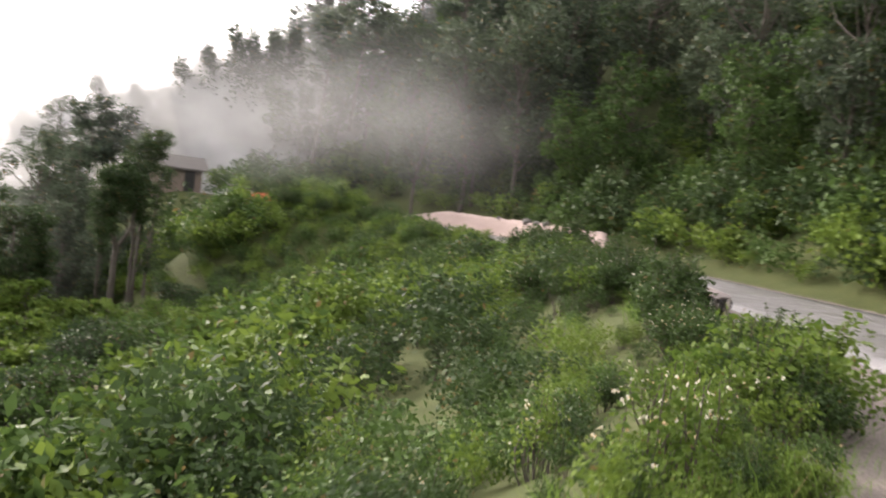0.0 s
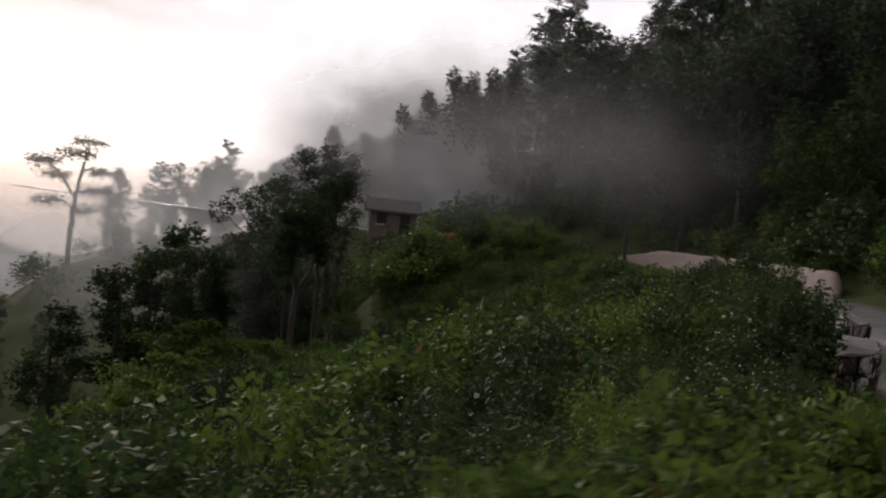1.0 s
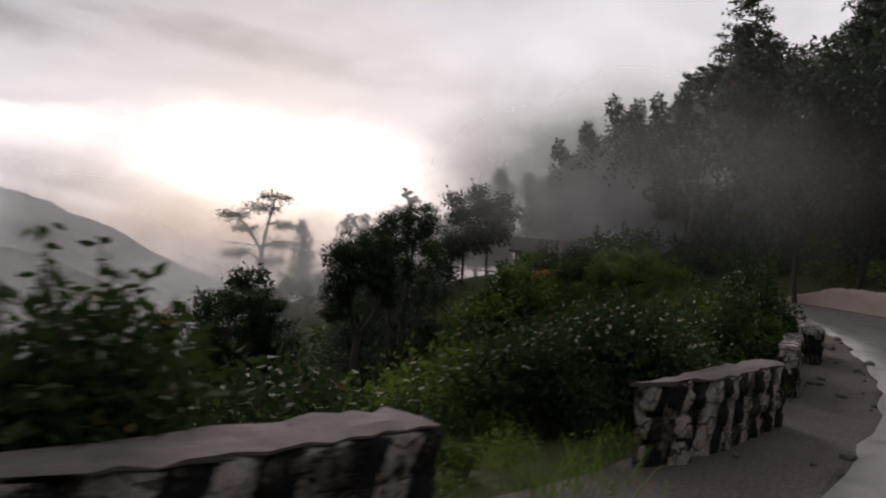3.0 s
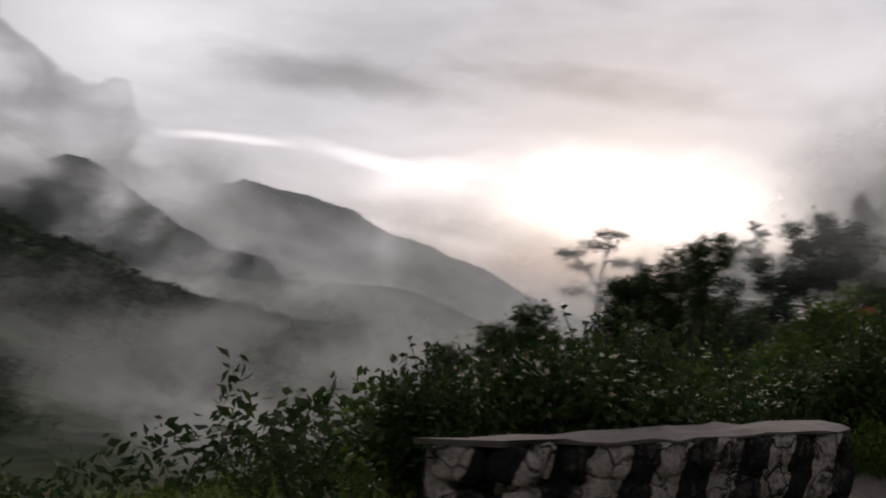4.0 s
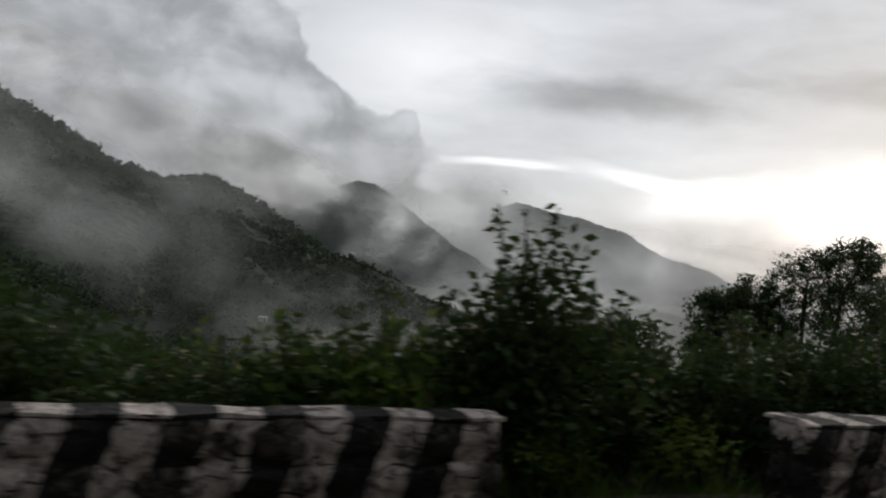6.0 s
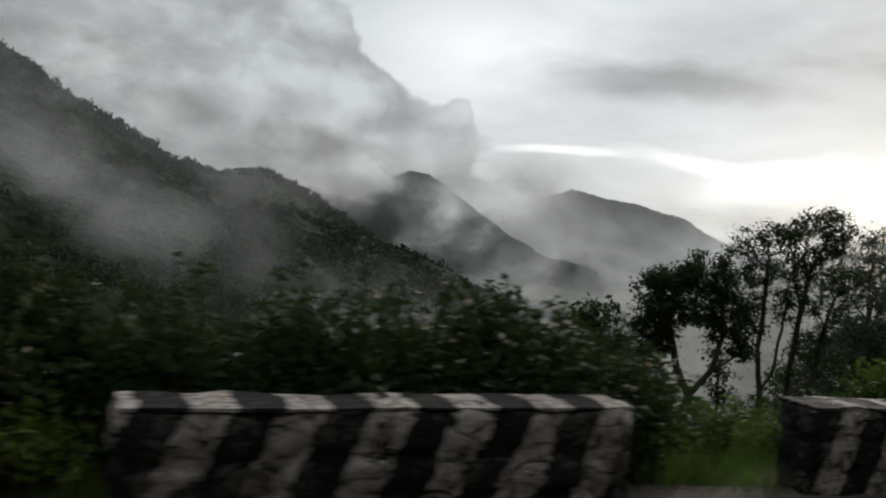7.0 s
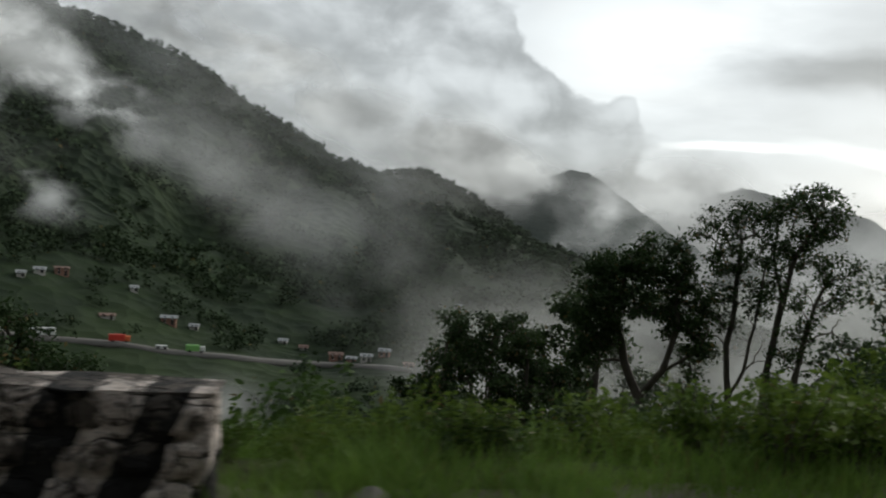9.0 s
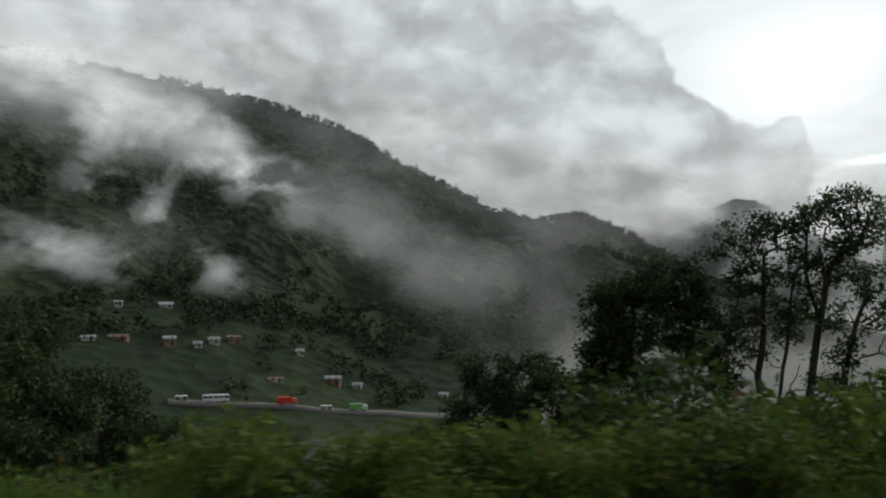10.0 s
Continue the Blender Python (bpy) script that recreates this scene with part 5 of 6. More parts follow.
for x, y, t, sz in ((-3.2, 5.05, 20, 0.78), (0.55, 4.95, 60, 1.03), (1.5, 5.3, 200, 0.75), (-6.2, 5.6, 80, 0.65), (3.4, 5.2, 300, 0.66), (5.9, 5.3, 10, 0.52)):
    set_down(dense, x, y, t, sz)
small = [bush(212, 1.2, 0.8, 450, 0.105, LEAF, "leafy green thicket on the slope", spikes=2), bush(213, 1.1, 0.85, 450, 0.10, LEAF_LIGHT, "light green thicket on the slope", spikes=3),
         bush(214, 1.3, 0.8, 450, 0.105, LEAF_DARK, "dark green thicket on the slope", spikes=2)]
kinds += small
verge = []
while len(verge) < 430:
    n = 4.45 + 1.5 * rng.random()
    x, y = along(0.13, 0.62, n)
    walls = [(-13.4, -11.1), (-8.4, -5.3), (-3.2, 0.15), (2.2, 5.5), (7.0, 10.2), (18.5, 21.7)]
    if any(a < x < b for a, b in walls) and n < 5.0:
        continue
    k = 5 if rng.random() < 0.8 else 10
    verge.append((k, x, y, rng.uniform(0, 6.28), rng.uniform(0.35, 0.95) if k == 5 else rng.uniform(0.3, 0.6)))
while len(verge) < 600:  # the grassy edge past the last long parapet
    x, y = along(0.35, 0.62, rng.uniform(3.5, 4.8))
    if 10.3 < x < 18.4:
        verge.append((5, x, y, rng.uniform(0, 6.28), rng.uniform(0.35, 0.7)))
strewn("verge_grass", kinds, verge, "long green grass and weeds along the road's edge", "grass")
HIGH.update({9: 1.2, 10: 1.1, 11: 1.3})
while len(slope) < 720:
    n = 7.0 + 26 * rng.random() ** 1.6
    x, y = along(0.12, 0.72, n)
    if np.hypot(x - 22, y - 23) < 3.5 or (n > 10 and -10 < x < 16 and rng.random() < 0.75) or (n > 24 and rng.random() < 0.5):
        continue
    if n < 14:
        patch = noise.noise(Vector((x / 3.5, y / 3.5, 2.0)))
        k = (11 if patch > 0.22 else 10 if patch < -0.12 else 9) if rng.random() < 0.8 else rng.choice([9, 10, 11])
    else:
        k = rng.choice([6, 7, 8], p=[.45, .2, .35])
    lim = 0.25 * (n - 7) + np.interp(x, TALL_X, TALL_H) * rng.uniform(0.8, 1.2) if -16 < x < 24 else (rng.uniform(0.5, 0.95) + 0.1 * (n - 7) if n < 14 else rng.uniform(1.4, 2.6))
    if 14 < x < 26 and y > 11:
        lim = rng.uniform(0.5, 0.9)
    # darker leaf colour here stands in for the shade under the spreading trees
    if n > 8.5 and x < 0 and n < 14 and rng.random() < 0.5:
        k = 11
    lim *= 1.0 + 0.55 * noise.noise(Vector((x / 2.6, y / 2.6, 7.0)))
    if x < -8 and n < 14:
        lim = min(lim, max(0.35, 0.5 - 0.30 * (n - 4.6) - land_at(x, y)))
    slope.append((k, x, y, rng.uniform(0, 6.28), min(max(lim * rng.uniform(0.7, 1.35), 0.35), 3.0) / HIGH[k]))
for i in range(260):
    x, y = rng.uniform(16, 46), rng.uniform(7, 26)
    if float(lateral([x], [y])[0]) > 5.2 and np.hypot(x - 22, y - 23) > 3:
        k = rng.choice([6, 7, 8], p=[.5, .15, .35])
        slope.append((k, x, y, rng.uniform(0, 6.28), rng.uniform(0.7, 1.25) * (0.55 if 26 < x < 37 else 1.0) / HIGH[k]))
for i in range(190):  # scrub on the lower slope
    x, y = rng.uniform(-6, 24), rng.uniform(24, 52)
    if y > 30 + 0.1 * x:
        slope.append((rng.choice([6, 7, 8], p=[.4, .4, .2]), x, y, rng.uniform(0, 6.28), rng.uniform(0.6, 1.1)))
for i in range(170):  # scrub over the spur between the bend and the tall trees
    x, y = rng.uniform(27, 52), rng.uniform(8, 25)
    if float(lateral([x], [y])[0]) > 4.8:
        slope.append((rng.choice([6, 7, 8, 9], p=[.4, .2, .25, .15]), x, y, rng.uniform(0, 6.28), rng.uniform(0.25, 0.5)))
for i in range(230):  # bushes over the near side of the spur
    x, y = rng.uniform(8, 31), rng.uniform(7, 20)
    if float(lateral([x], [y])[0]) > 6.0:
        k = rng.choice([9, 10, 11], p=[.4, .35, .25])
        slope.append((k, x, y, rng.uniform(0, 6.28), rng.uniform(0.5, 1.15)))
for i in range(60):  # shrubs covering the rise below the bend
    x, y = rng.uniform(24.5, 30), rng.uniform(11, 21)
    if float(lateral([x], [y])[0]) > 5.2:
        k = rng.choice([6, 8, 9, 10], p=[.35, .25, .2, .2])
        slope.append((k, x, y, rng.uniform(0, 6.28), min(max(rng.uniform(-0.3, 0.5) - land_at(x, y), 0.5), 2.2) / HIGH[k]))
groves = [clumped(220 + k, 4.0, 1.7, 12, 95, 17, 0.17, m, "rounded small tree on the slope", low=0.18, reach=0.3) for k, m in enumerate((LEAF, LEAF_LIGHT, LEAF_DARK, LEAF_LIGHT))]
grove_spots = []
while len(grove_spots) < 230:
    x, n = rng.uniform(-9, 21), 9.5 + 17 * rng.random()
    y = n + np.interp(x, [-12, 0, 10, 21], [1.5, 0.0, 0.1, 1.4])
    if np.hypot(x - 22.5, y - 23.5) < 4.0:
        continue
    top = 1.0 - 0.25 * n + rng.uniform(-1.1, 0.0) + 0.5 * noise.noise(Vector((x / 4, y / 4, 1.0)))
    patch = noise.noise(Vector((x / 5.0, y / 5.0, 9.0)))
    k = 2 if patch > 0.22 else (1 if patch < -0.05 else 0)
    grove_spots.append((k if rng.random() < 0.75 else 3, x, y, rng.uniform(0, 6.28), min(max((top - land_at(x, y)) / 4.0, 0.3), 1.25)))
strewn("grove", groves, grove_spots, "small rounded trees crowded on the slope below the road", "trees")
drop_model(*groves)
strewn("undergrowth", kinds, slope, "dense green undergrowth covering the slope", "vegetation")
dry = [(4, 9.5 + rng.normal() * 2.2, 17.8 + rng.normal() * 1.2, rng.uniform(0, 6.28), rng.uniform(1.0, 1.6)) for i in range(22)]
strewn("undergrowth", kinds, dry, "patch of dry brown scrub on the slope", "vegetation")
for x, y, t, s, top in ((14.3, 26.5, 0, 1.35, -3.9), (9.6, 25.2, 80, 1.3, -4.6), (11.6, 22.4, 150, 1.2, -5.0), (6.2, 24.6, 220, 1.35, -5.2), (16.4, 23.6, 300, 1.1, -4.9), (3.0, 22.5, 40, 1.2, -5.4), (7.6, 20.6, 120, 1.1, -5.6), (-1.5, 23.5, 200, 1.2, -5.0)):
    set_down(umbrella, x, y, t, s, z=top - 5.3 * s)

# ---------------------------------------------------------------- the wooded hill
f_col = column(301, 14.0, 0.13, 3000, 0.38, LEAF_PINE, "dense dark columnar tree in the mist")
f_broad = broadleaf(302, 12.0, 0.3, 0.24, 22, 4200, 0.31, LEAF_HILL, "dark green broadleaf tree on the hillside", flat=0.9)
f_broad2 = broadleaf(303, 9.0, 0.25, 0.27, 20, 3600, 0.29, LEAF, "leafy green tree on the hillside", flat=0.9)
f_pine = layered(304, 15.0, 34, 0.17, 3200, 0.3, LEAF_PINE, "tall sparse pine with flat tufted boughs", from_h=0.4)
f_acacia = grown(305, [[(0, 0, -6), (0, 0, 0), (0.3, 0, 5.5), (0.9, 0, 9.5), (1.5, 0, 12.5)], [(0.3, 0, 5.0), (-1.6, 0, 8.0), (-3.4, 0, 9.8)]],
                 [(1.7, 0, 13.6, 2.7, 2.6, 0.5), (0.0, 0, 11.8, 3.3, 3.0, 0.5), (3.4, 0, 9.3, 2.5, 2.4, 0.5), (-4.2, 0, 10.3, 3.0, 2.6, 0.55), (-2.4, 0, 8.5, 2.5, 2.2, 0.45), (3.0, 0, 6.4, 2.6, 2.4, 0.5), (-3.6, 0, 4.7, 2.3, 2.0, 0.5), (1.7, 0, 3.8, 1.8, 1.8, 0.8)],
                 300, 12, 0.42, LEAF_PINE, "lone tall tree with flat layered boughs above the mist", reach=1.0, droop=0.0, stout=2.6)
f_misty = clumped(306, 11.0, 3.2, 12, 170, 16, 0.42, LEAF_PINE, "open-crowned tree standing in the mist by the bend", low=0.4, reach=0.6)
wood_models = [f_col, f_broad, f_broad2, f_pine]
spots = []
tries = 0
while len(spots) < 180 and tries < 9000:
    tries += 1
    x, y = rng.uniform(-5, 125), rng.uniform(-60, 100)
    n = float(lateral([x], [y])[0])
    if not -42 < n < -6.5:
        continue
    if min([9] + [np.hypot(x - a, y - b) for a, b in spots]) < 3.0:
        continue
    spots.append((x, y))
    k = rng.choice(4, p=[.22, .38, .28, .12]) if x > 45 else rng.choice(4, p=[.05, .45, .42, .08])
    grow = 1.32 if math.degrees(math.atan2(y - 8, x + 18)) < 4 and n < -10 else 1.0
    set_down(wood_models[k], x, y, rng.uniform(0, 360), rng.uniform(0.7, 1.15) * grow)
for ob, x, y, top, h in ((f_col, 95.5, 75.5, 4.6, 14), (f_misty, 65.5, 34.2, 8.6, 11), (f_misty, 63.5, 36.0, 7.6, 11), (f_misty, 61.5, 38.0, 4.2, 11), (f_pine, 61.3, 13.5, 19.5, 15), (f_broad, 39, 34, 2.6, 12), (f_pine, 65, 10, 23.5, 15)):
    set_down(ob, x, y, 40, 1.0, z=top - h * 0.97)
for x, y, size in ((38, -1.5, 1.35), (44, 1.5, 1.35), (41, -5.5, 1.4), (47, 4.5, 1.2)):  # high trees above the bend
    set_down(f_broad, x, y, x * 53 % 360, size)
set_down(f_acacia, 91.8, 80.9, -50, 1.0, z=-5.7)
for x, y, top in ((73.7, 24, 19.0), (72.4, 29, 14.2), (74.6, 20, 19.5), (74.0, 22, 18.0), (73.2, 26.5, 16.0), (75.0, 27.5, 16.5), (76, 18, 20.5), (77, 23, 19.5), (78, 29, 14.5)):
    g0 = land_at(x, y)
    set_down(f_col, x, y, x * 31 % 360, max(0.5, (top - g0) / 13.4), z=g0)
bank = []
for i in range(110):
    x, y = along(0.28, 0.62, -rng.uniform(4.9, 8.5))
    bank.append((rng.choice([6, 7, 8, 9]), x, y, rng.uniform(0, 6.28), rng.uniform(0.45, 0.8)))
for i in range(70):  # scrub at the foot of the bank inside the bend
    x, y = along(0.23, 0.42, -rng.uniform(4.7, 9.0))
    bank.append((rng.choice([6, 7, 8, 9]), x, y, rng.uniform(0, 6.28), rng.uniform(0.35, 0.7)))
while len(bank) < 760:
    x, y = along(0.30, 0.85, -(5.0 + 24 * rng.random() ** 1.2))
    bank.append((rng.choice([6, 7, 8], p=[.4, .35, .25]), x, y, rng.uniform(0, 6.28), rng.uniform(0.6, 1.25)))
while len(bank) < 830:
    x, y = along(0.66, 0.98, rng.uniform(4.5, 30))
    bank.append((rng.choice([6, 7, 8], p=[.35, .45, .2]), x, y, rng.uniform(0, 6.28), rng.uniform(0.8, 1.5)))
for i in range(34):  # misty trees on the far side of the spur
    a, d = radians(rng.uniform(21, 40)), rng.uniform(56, 96)
    x, y = V[0] + d * math.cos(a), V[1] + d * math.sin(a)
    set_down(f_broad2 if rng.random() < 0.7 else f_broad, x, y, rng.uniform(0, 360), rng.uniform(0.3, 0.55))
strewn("undergrowth", kinds, bank, "dark bushes and scrub on the bank above the road", "vegetation")
drop_model(daisy, dense, slim_tree, tree_round, tree_forked, tree_tall, tree_upswept, sprig, *low_dark, *mid_tree, umbrella, f_acacia, f_misty, *wood_models, *kinds)


# ---------------------------------------------------------------- the low stone wall round the bend
def breast_wall(n, i0, i1, high):
    g = np.random.RandomState(5)
    d = np.gradient(LINE, axis=0)
    d /= np.linalg.norm(d, axis=1)[:, None]
    left = np.stack([-d[:, 1], d[:, 0]], 1)
    ks = np.linspace(i0, i1, 70)
    base = np.stack([np.interp(ks, np.arange(len(LINE)), LINE[:, c]) for c in (0, 1)], 1)
    side = np.stack([np.interp(ks, np.arange(len(LINE)), left[:, c]) for c in (0, 1)], 1)
    rows = 7
    vs = []
    for s, off in ((0, n), (1, n - 0.5)):
        for k, (p, q) in enumerate(zip(base, side)):
            end = min(1.0, (k + 1) / 3, (70 - k) / 18 + 0.25)
            for j in range(rows + 1):
                o = off + g.normal() * 0.035 - (0.18 * j / rows if s == 0 else 0)
                vs.append((p[0] + q[0] * o, p[1] + q[1] * o, -0.3 + (high * end + 0.3) * j / rows + g.normal() * (0.05 if j == rows else 0.02)))
    m = rows + 1
    f = []
    for k in range(69):
        for j in range(rows):
            a = k * m + j
            f.append((a, a + m, a + m + 1, a + 1)[::-1])
            a += 70 * m
            f.append((a, a + m, a + m + 1, a + 1))
        a = k * m + rows
        f.append((a, a + m, a + m + 70 * m, a + 70 * m)[::-1])
    for k in (0, 69):
        for j in range(rows):
            a = k * m + j
            q = (a, a + 1, a + 1 + 70 * m, a + 70 * m)
            f.append(q if k else q[::-1])
    ob = raw("retaining_wall", np.array(vs), np.array(f), PINK_STONE)
    return tagged(ob, "low pinkish stone retaining wall round the bend", "wall", kind="structure")


index_of = lambda x: float(np.interp(x, LINE[:, 0], np.arange(len(LINE))))
breast_wall(-4.05, index_of(18.8), index_of(47.0), 1.3)


def rock(seed, size, mat, name, label, category="rock", flat=0.7):
    g = np.random.RandomState(seed)
    bm = bmesh.new()
    bmesh.ops.create_icosphere(bm, subdivisions=2, radius=1.0)
    for v in bm.verts:
        k = 1 + 0.28 * noise.noise(v.co * 1.3 + Vector((seed, 0, 0))) + 0.1 * noise.noise(v.co * 4 + Vector((0, seed, 0)))
        v.co = Vector((v.co.x * k, v.co.y * k * 0.8, v.co.z * k * flat)) * size
    ob = new(name)
    tagged(ob, label, category)
    part("lump", bm, mat, ob)
    return ob


for i, (x, n, sz) in enumerate(((27.2, -4.3, 0.34), (28.6, -4.35, 0.28), (29.6, -4.3, 0.36), (33.5, -4.3, 0.25), (24.0, -4.3, 0.2))):
    k = index_of(x)
    j = int(k)
    d = LINE[j + 1] - LINE[j]
    d = d / np.linalg.norm(d)
    r = rock(70 + i, sz, ROCK, "boulder", "dark boulder lying on the low stone wall")
    r.matrix_world = pose(LINE[j][0] - d[1] * n, LINE[j][1] + d[0] * n, 1.2 + sz * 0.35, 0, 0, i * 50)

# loose stones and litter on the shoulder
g = np.random.RandomState(9)
pebble = rock(80, 0.06, ROCK, "stone", "loose grey stone on the dirt shoulder", "stone")
for i in range(70):
    x, y = along(0.16, 0.6, g.uniform(3.0, 4.3))
    c = copy_thing(pebble, pose(x, y, 0.03, 0, 0, g.uniform(0, 360)))
    k = g.uniform(0.35, 1.5) if i % 9 else 2.2
    c.scale = (k, k, k)
drop_model(pebble)


def wrapper(x, y, mat, label, size, turn):
    """A crumpled sheet lying on the ground."""
    g = np.random.RandomState(int(turn))
    bm = bmesh.new()
    grid = [[bm.verts.new(((i / 4 - 0.5) * size * 1.5 + g.normal() * size * 0.06, (j / 3 - 0.5) * size + g.normal() * size * 0.06, 0.02 + abs(g.normal()) * size * 0.16)) for j in range(4)] for i in range(5)]
    for i in range(4):
        for j in range(3):
            bm.faces.new((grid[i][j], grid[i + 1][j], grid[i + 1][j + 1], grid[i][j + 1]))
    bmesh.ops.solidify(bm, geom=bm.faces[:], thickness=0.004)
    ob = thing("wrapper", pose(x, y, 0.02, 0, 0, turn), label, "litter")
    part("sheet", bm, mat, ob)


wrapper(-12.3, 5.65, LITTER_ORANGE, "crumpled orange wrapper on the dirt shoulder", 0.13, 20)
wrapper(-10.7, 5.0, LITTER_ORANGE, "orange wrapper lying at the road's edge", 0.1, 70)
for x, y, t, k in ((-11.5, 5.55, 10, 0.09), (-11.2, 5.3, 60, 0.08)):
    wrapper(x, y, LITTER_WHITE, "torn white plastic scrap on the dirt shoulder", k, t)

# ---------------------------------------------------------------- houses and vehicles across the valley
def ground_at(az, el):
    """Where a line of sight from the road, at that bearing and elevation, meets the far slope."""
    rr = np.arange(232, 1100, 2.0)
    x, y = rr * math.cos(radians(az)), rr * math.sin(radians(az))
    z = land(x, y)
    e = np.degrees(np.arctan2(z - 1.65, rr))
    k = int(np.argmax(e > el)) if (e > el).any() else 0
    return x[k], y[k], z[k]


def house(at, wide, deep, high, wall_mat, roof_mat, label, turn, floors=1, gable=True, base=2.0):
    ob = thing("house", pose(at[0], at[1], at[2] - 0.3, 0, 0, turn), label, "house", "village houses")
    body = part("wall", box((-wide / 2, -deep / 2, -base), (wide / 2, deep / 2, high)), wall_mat, ob)
    bm = bmesh.new()
    o, t = 0.5, 0.18
    if gable:
        rise = deep * 0.28
        prof = [(-deep / 2 - o, high - 0.12), (0, high + rise), (deep / 2 + o, high - 0.12), (deep / 2 + o, high - 0.12 + t), (0, high + rise + t), (-deep / 2 - o, high - 0.12 + t)]
    else:
        prof = [(-deep / 2 - o, high + 0.02), (deep / 2 + o, high + 0.5), (deep / 2 + o, high + 0.5 + t), (-deep / 2 - o, high + 0.02 + t)]
    ends = [[bm.verts.new((x, y, z)) for y, z in prof] for x in (-wide / 2 - o, wide / 2 + o)]
    k = len(prof)
    for i in range(k):
        j = (i + 1) % k
        bm.faces.new((ends[0][i], ends[0][j], ends[1][j], ends[1][i]))
    bm.faces.new(ends[0])
    bm.faces.new(ends[1][::-1])
    part("roof", bm, roof_mat, ob, "sheet metal roof")
    if gable:
        bm = bmesh.new()
        for x in (-wide / 2 + 0.05, wide / 2 - 0.25):
            tri = [[bm.verts.new((x + e, y, z)) for y, z in ((-deep / 2, high), (deep / 2, high), (0, high + deep * 0.26))] for e in (0, 0.2)]
            bm.faces.new(tri[0])
            bm.faces.new(tri[1][::-1])
            for i in range(3):
                j = (i + 1) % 3
                bm.faces.new((tri[0][i], tri[0][j], tri[1][j], tri[1][i]))
        part("gable", bm, wall_mat, ob)
    n = max(2, int(wide / 2.6))
    for fl in range(floors):
        z0 = high * fl / floors
        for i in range(n):
            x = -wide / 2 + wide * (i + 0.5) / n
            if fl == 0 and i == n // 2:
                part("door", box((x - 0.5, -deep / 2 - 0.06, z0), (x + 0.5, -deep / 2 + 0.1, z0 + 2.0)), DARK, ob)
            else:
                win = part("window", box((x - 0.5, -deep / 2 - 0.05, z0 + 0.9), (x + 0.5, -deep / 2 + 0.1, z0 + 2.0)), DARK, ob)
                part("sill", box((x - 0.6, -deep / 2 - 0.14, z0 + 0.8), (x + 0.6, -deep / 2 + 0.05, z0 + 0.9)), WHITE_PAINT, win)
    return ob


VILLAGE = [  # bearing, elevation, width, storeys, colours
    (110.5, -3.9, 13, 1, WALL_BRICK, ROOF_RUST, "long brick house with a rusty roof on a terrace"),
    (112.3, -3.9, 9, 1, WALL_WHITE, ROOF_GREY, "grey-roofed shed beside a brick house"),
    (107.4, -4.4, 8, 2, WALL_BRICK, ROOF_GREY, "two-storey brick house on a terrace"),
    (104.6, -4.2, 7, 1, WALL_WHITE, ROOF_GREY, "small white house with a tin roof"),
    (103.4, -4.3, 9, 2, WALL_BRICK, ROOF_RUST, "brick house with a rusty tin roof"),
    (105.6, -4.5, 5, 1, WALL_WHITE, ROOF_GREY, "low white outbuilding on the slope"),
    (108.0, -1.9, 9, 1, WALL_WHITE, ROOF_GREY, "white shed with a bright tin roof high on the slope"),
    (110.9, -1.7, 5, 1, WALL_WHITE, ROOF_GREY, "small pale hut on the upper terrace"),
    (99.1, -5.1, 5, 1, WALL_WHITE, ROOF_GREY, "small white hut among trees"),
    (96.7, -7.1, 11, 2, WALL_BRICK, ROOF_GREY, "two-storey brick building with a pale flat roof"),
    (100.4, -6.9, 10, 1, WALL_WHITE, ROOF_RUST, "long low house with pale walls"),
    (95.1, -7.3, 6, 1, WALL_WHITE, ROOF_GREY, "white house with a bright tin roof"),
    (85.7, -8.9, 10, 2, WALL_BRICK, ROOF_RUST, "brick house in the valley hamlet"),
    (84.6, -8.9, 7, 1, WALL_BRICK, ROOF_GREY, "small brick house in the valley hamlet"),
    (83.6, -8.8, 8, 2, WALL_WHITE, ROOF_GREY, "white two-storey house in the valley hamlet"),
    (82.4, -8.4, 8, 2, WALL_BRICK, ROOF_GREY, "tall brick house in the valley hamlet"),
    (80.6, -9.0, 7, 1, WALL_BRICK, ROOF_RUST, "low brick house with a rusty roof in the valley"),
    (89.4, -8.0, 6, 1, WALL_WHITE, ROOF_GREY, "pale roadside shop across the valley"),
    (88.0, -8.3, 6, 1, WALL_WHITE, ROOF_RUST, "roadside house with a rusty roof across the valley"),
    (78.1, -4.8, 6, 1, WALL_WHITE, ROOF_GREY, "lone white hut on the wooded slope"),
]
for i, (az_, el_, wd, fl, wm, rm, lab) in enumerate(VILLAGE):
    p = ground_at(az_, el_)
    k = math.hypot(p[0], p[1]) / 330
    house(p, wd * k * 0.5, 5.5 * k * 0.52, 1.75 * fl * max(0.7, k * 0.75), wm, rm, lab, az_ - 90 + (i * 37) % 25 - 12, fl, i % 3 != 1)

HOMES = []
for az_, el_, *rest in VILLAGE:
    p = ground_at(az_, el_)
    HOMES.append((az_, math.hypot(p[0], p[1])))
for az_, el_ in ((104.0, -8.3), (106.2, -8.1), (99.4, -8.6), (94.7, -9.0), (96.8, -8.9), (92, -9.1), (90, -9.2)):
    p = ground_at(az_, el_)
    HOMES.append((az_, math.hypot(p[0], p[1])))
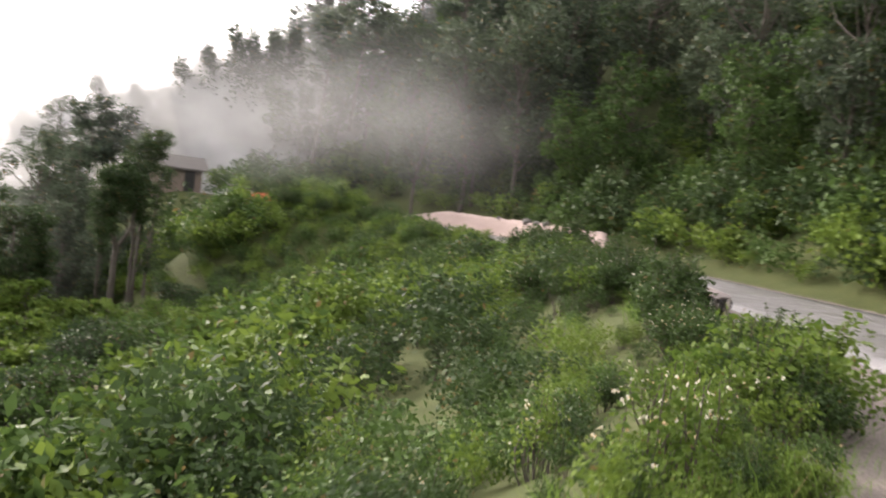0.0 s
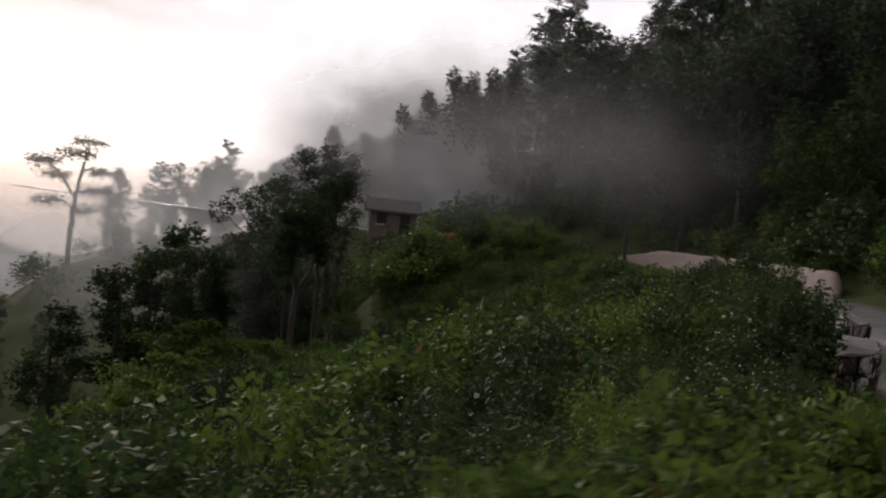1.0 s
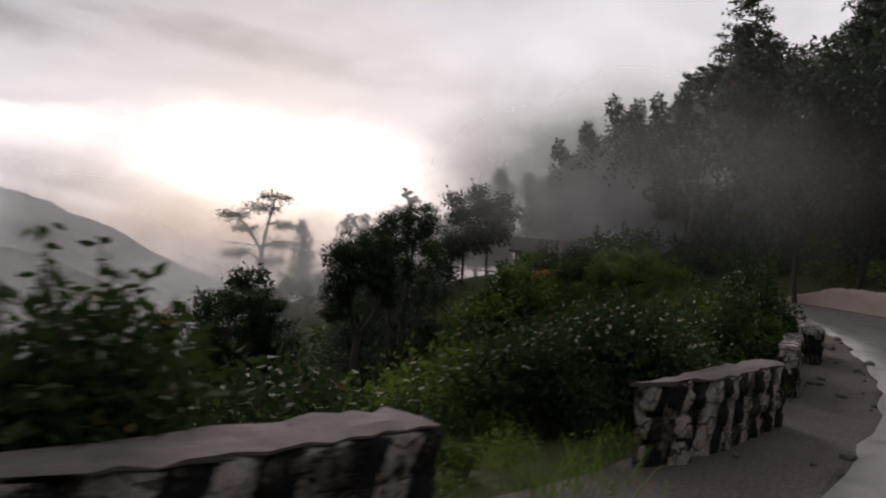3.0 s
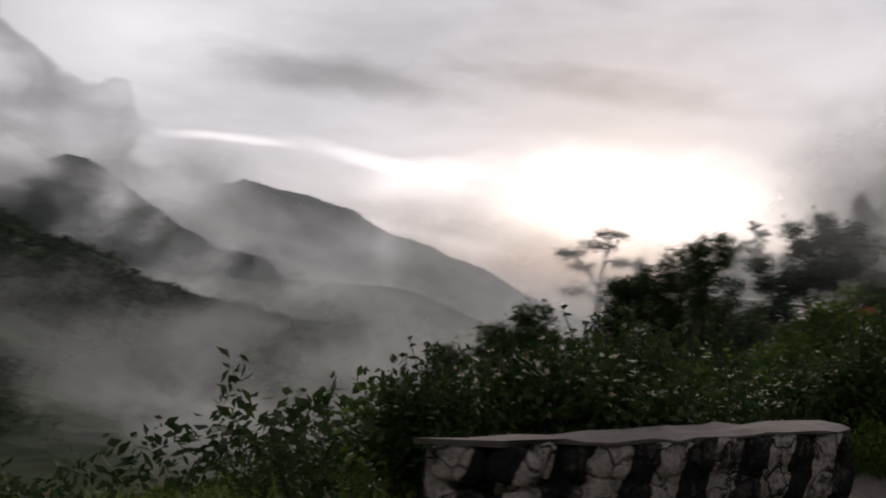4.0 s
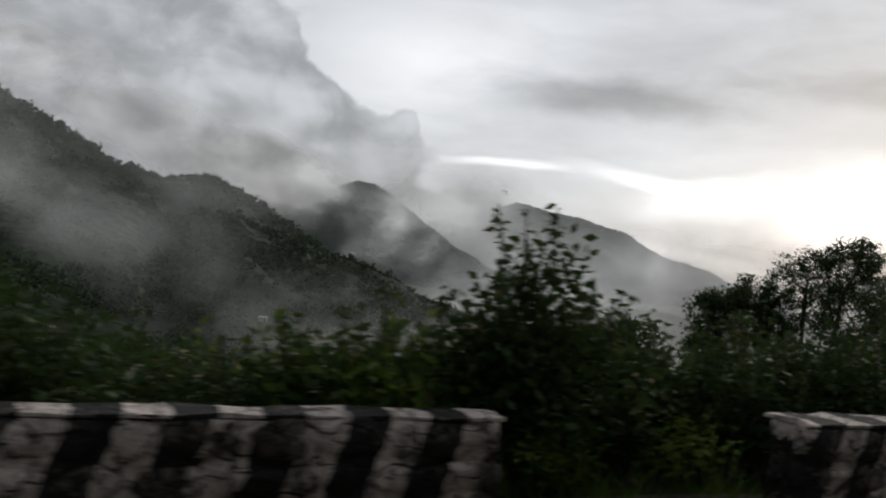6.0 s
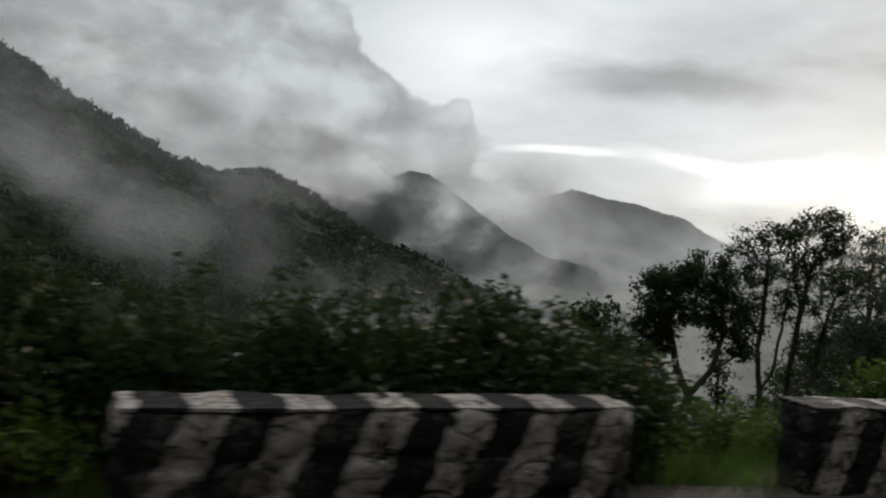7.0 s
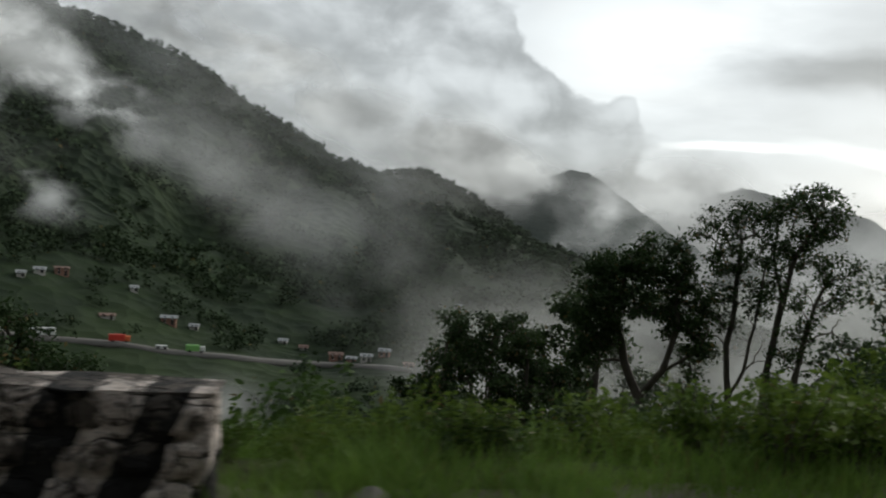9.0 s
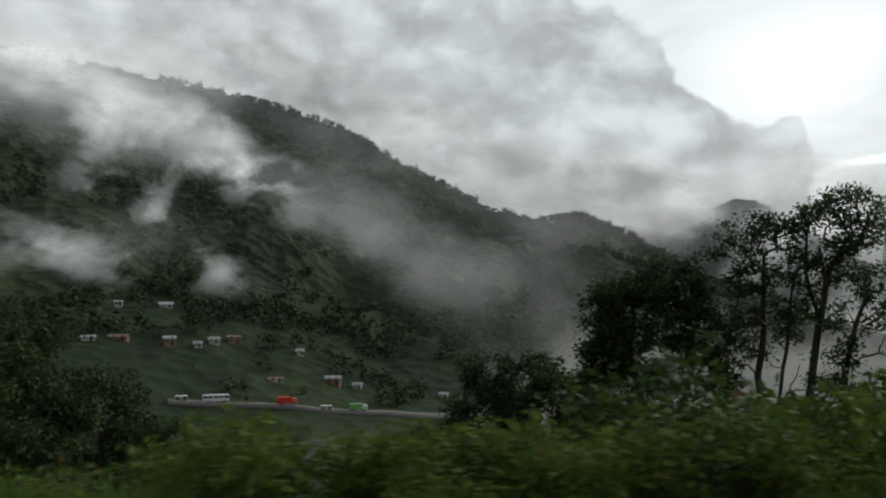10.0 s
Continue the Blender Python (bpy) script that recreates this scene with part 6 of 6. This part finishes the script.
# ---------------------------------------------------------------- far woods on the slope across the valley
def far_woods(name, count, az0, az1, r0, r1, size, label, seed, crest=0.0):
    g = np.random.RandomState(seed)
    az = g.uniform(az0, az1, count)
    r = np.sqrt(g.uniform(r0 ** 2, r1 ** 2, count))
    k = int(count * crest)
    r[:k] = CREST_D * g.uniform(0.97, 1.004, k)
    x, y = r * np.cos(np.radians(az)), r * np.sin(np.radians(az))
    patch = np.array([noise.noise(Vector((a / 60, b / 60, 5.0))) for a, b in zip(x, y)])
    keep = (patch > -0.25) | (np.arange(count) < k)
    for ha, hr in HOMES:  # clearings in front of the houses and the far road
        keep &= ~((np.abs(az - ha) * r * 0.0175 < 9) & (r < hr + 7) & (r > hr - 45))
    x, y, r = x[keep], y[keep], r[keep]
    z = land(x, y)
    per = 24
    hgt = size * g.uniform(0.55, 1.3, len(x))
    c = np.stack([x, y, z + hgt * 0.5], 1)
    at = np.repeat(c, per, 0) + g.normal(size=(len(c) * per, 3)) * np.repeat(hgt, per)[:, None] * np.array([0.23, 0.23, 0.2])
    v, f = leaves(g, at, np.repeat(hgt * (0.22 + 0.2 * np.clip((r - 280) / 700, 0, 1)), per), -0.1, None, 0.9)
    ob = raw(name, v, f, LEAF_FAR)
    return tagged(ob, label, "woods", kind="stuff")


far_woods("woods", 8500, 58, 128, 300, 1255, 8.0, "dark forest covering the mountain across the valley", 61, 0.03)
far_woods("woods", 3400, 70, 125, 235, 480, 4.6, "scattered trees between terraced fields", 62)


# the road on the far bank
pts = [ground_at(a, e) for a, e in ((107, -8.0), (104, -8.3), (101.5, -8.5), (99.4, -8.6), (97, -8.9), (94.7, -9.0), (92.5, -9.1), (90.6, -9.2), (88, -9.2), (85, -9.2), (82, -9.2), (79, -9.3))]
vs = []
for p in pts:
    d = np.array([p[0], p[1]]) / math.hypot(p[0], p[1])
    for off, dz in ((-2.6, 0.9), (2.6, 0.9), (2.6, -1.5), (-2.6, -1.5)):
        vs.append((p[0] + d[0] * off, p[1] + d[1] * off, p[2] + dz))
fs = []
for i in range(len(pts) - 1):
    for k in range(4):
        fs.append((i * 4 + k, i * 4 + (k + 1) % 4, i * 4 + 4 + (k + 1) % 4, i * 4 + 4 + k))
tagged(raw("road", np.array(vs), np.array(fs), plain("pale_road", (0.09, 0.085, 0.08), (0.18, 0.17, 0.16), 0.5)), "pale road along the far side of the valley", "road", kind="structure")


def vehicle(az_, el_, long, high, mat, label, kind, cab=None):
    """A lorry, bus or car far off: body, cab or windows, wheels."""
    p = ground_at(az_, el_)
    k = math.hypot(p[0], p[1]) / 330
    ob = thing(kind, pose(p[0], p[1], p[2] + 0.9, 0, 0, az_ - 90 + 4) @ Matrix.Scale(max(k, 0.8), 4), label, kind)
    w = 1.1
    part("body", box((-long / 2, -w, 0.5), (long / 2 - (1.9 if cab else 0), w, high), 0.12), mat, ob)
    if cab:
        c = part("cab", box((long / 2 - 1.85, -w, 0.5), (long / 2, w, high * 0.82), 0.15), cab, ob)
        part("windscreen", box((long / 2 - 0.05, -w * 0.8, high * 0.5), (long / 2 + 0.02, w * 0.8, high * 0.74)), DARK, c)
    n = 2 if cab or long < 6 else 5
    if not cab:
        for i in range(n):
            x = -long / 2 + long * (i + 0.5) / n
            part("window", box((x - long / n * 0.4, -w - 0.02, high * 0.58), (x + long / n * 0.4, -w + 0.1, high * 0.86)), DARK, ob)
    for x in (-long * 0.3, long * 0.32):
        for y in (-w, w - 0.3):
            bm = bmesh.new()
            bmesh.ops.create_cone(bm, cap_ends=True, segments=14, radius1=0.5, radius2=0.5, depth=0.3, matrix=pose(x, y + 0.15, 0.5, 90))
            part("wheel", bm, RUBBER, ob)


vehicle(104.0, -8.3, 9.5, 3.0, WHITE_PAINT, "white bus on the road across the valley", "bus")
vehicle(106.2, -8.1, 4.2, 1.6, WHITE_PAINT, "white car on the road across the valley", "car")
vehicle(99.4, -8.6, 7.5, 2.9, RED_PAINT, "red lorry on the road across the valley", "lorry", ORANGE)
vehicle(94.7, -9.0, 7.0, 2.8, GREEN_PAINT, "green lorry on the road across the valley", "lorry", WHITE_PAINT)
vehicle(96.8, -8.9, 4.2, 1.6, WHITE_PAINT, "white van on the road across the valley", "van")

# ---------------------------------------------------------------- buildings by the wooded bend
h = house((61.0, 27.2, 0.3), 4.6, 4.0, 2.2, WALL_EARTH, MORTAR, "brown-roofed house by the misty bend", -75, base=6.0)
h = house((76, 20, 4.2), 11.0, 5.0, 2.6, WALL_WHITE, ROOF_RUST, "long pale house with white windows among the trees", -82, base=6.0)
h = house((78, 11.5, 6.2), 8.0, 5.0, 3.0, WALL_WHITE, ROOF_RUST, "pale house half hidden by trees above the bend", -84, base=6.0)

HEAP = (29.3, 16.9)
tz = land_at(*HEAP)
stall = thing("tarpaulin_heap", pose(HEAP[0], HEAP[1], tz, 0, 0, -75), "orange tarpaulin over a heap beside the bend", "tarpaulin")
bm = bmesh.new()
nx, ny = 14, 8
grid = []
for i in range(nx + 1):
    row = []
    for j in range(ny + 1):
        u, v = i / nx * 2 - 1, j / ny * 2 - 1
        hgt = max(0.0, (1 - abs(u) ** 3) * (1 - v * v)) ** 0.6
        row.append(bm.verts.new((u * 1.15, v * 0.6, 0.5 * hgt + 0.08 * noise.noise(Vector((u * 3, v * 3, 0))))))
    grid.append(row)
for i in range(nx):
    for j in range(ny):
        bm.faces.new((grid[i][j], grid[i + 1][j], grid[i + 1][j + 1], grid[i][j + 1]))
part("sheet", bm, ORANGE, stall)
POST = (29.7, 17.9)
post = thing("marker_post", pose(POST[0], POST[1], land_at(*POST)), "short whitewashed stone marker post by the bend", "post")
pz = max(0.7, 1.3 - land_at(*POST))
part("shaft", box((-0.24, -0.24, -0.2), (0.24, 0.24, pz - 0.16), 0.03), WHITE_PAINT, post)
part("cap", box((-0.3, -0.3, pz - 0.16), (0.3, 0.3, pz), 0.04), MORTAR, post)
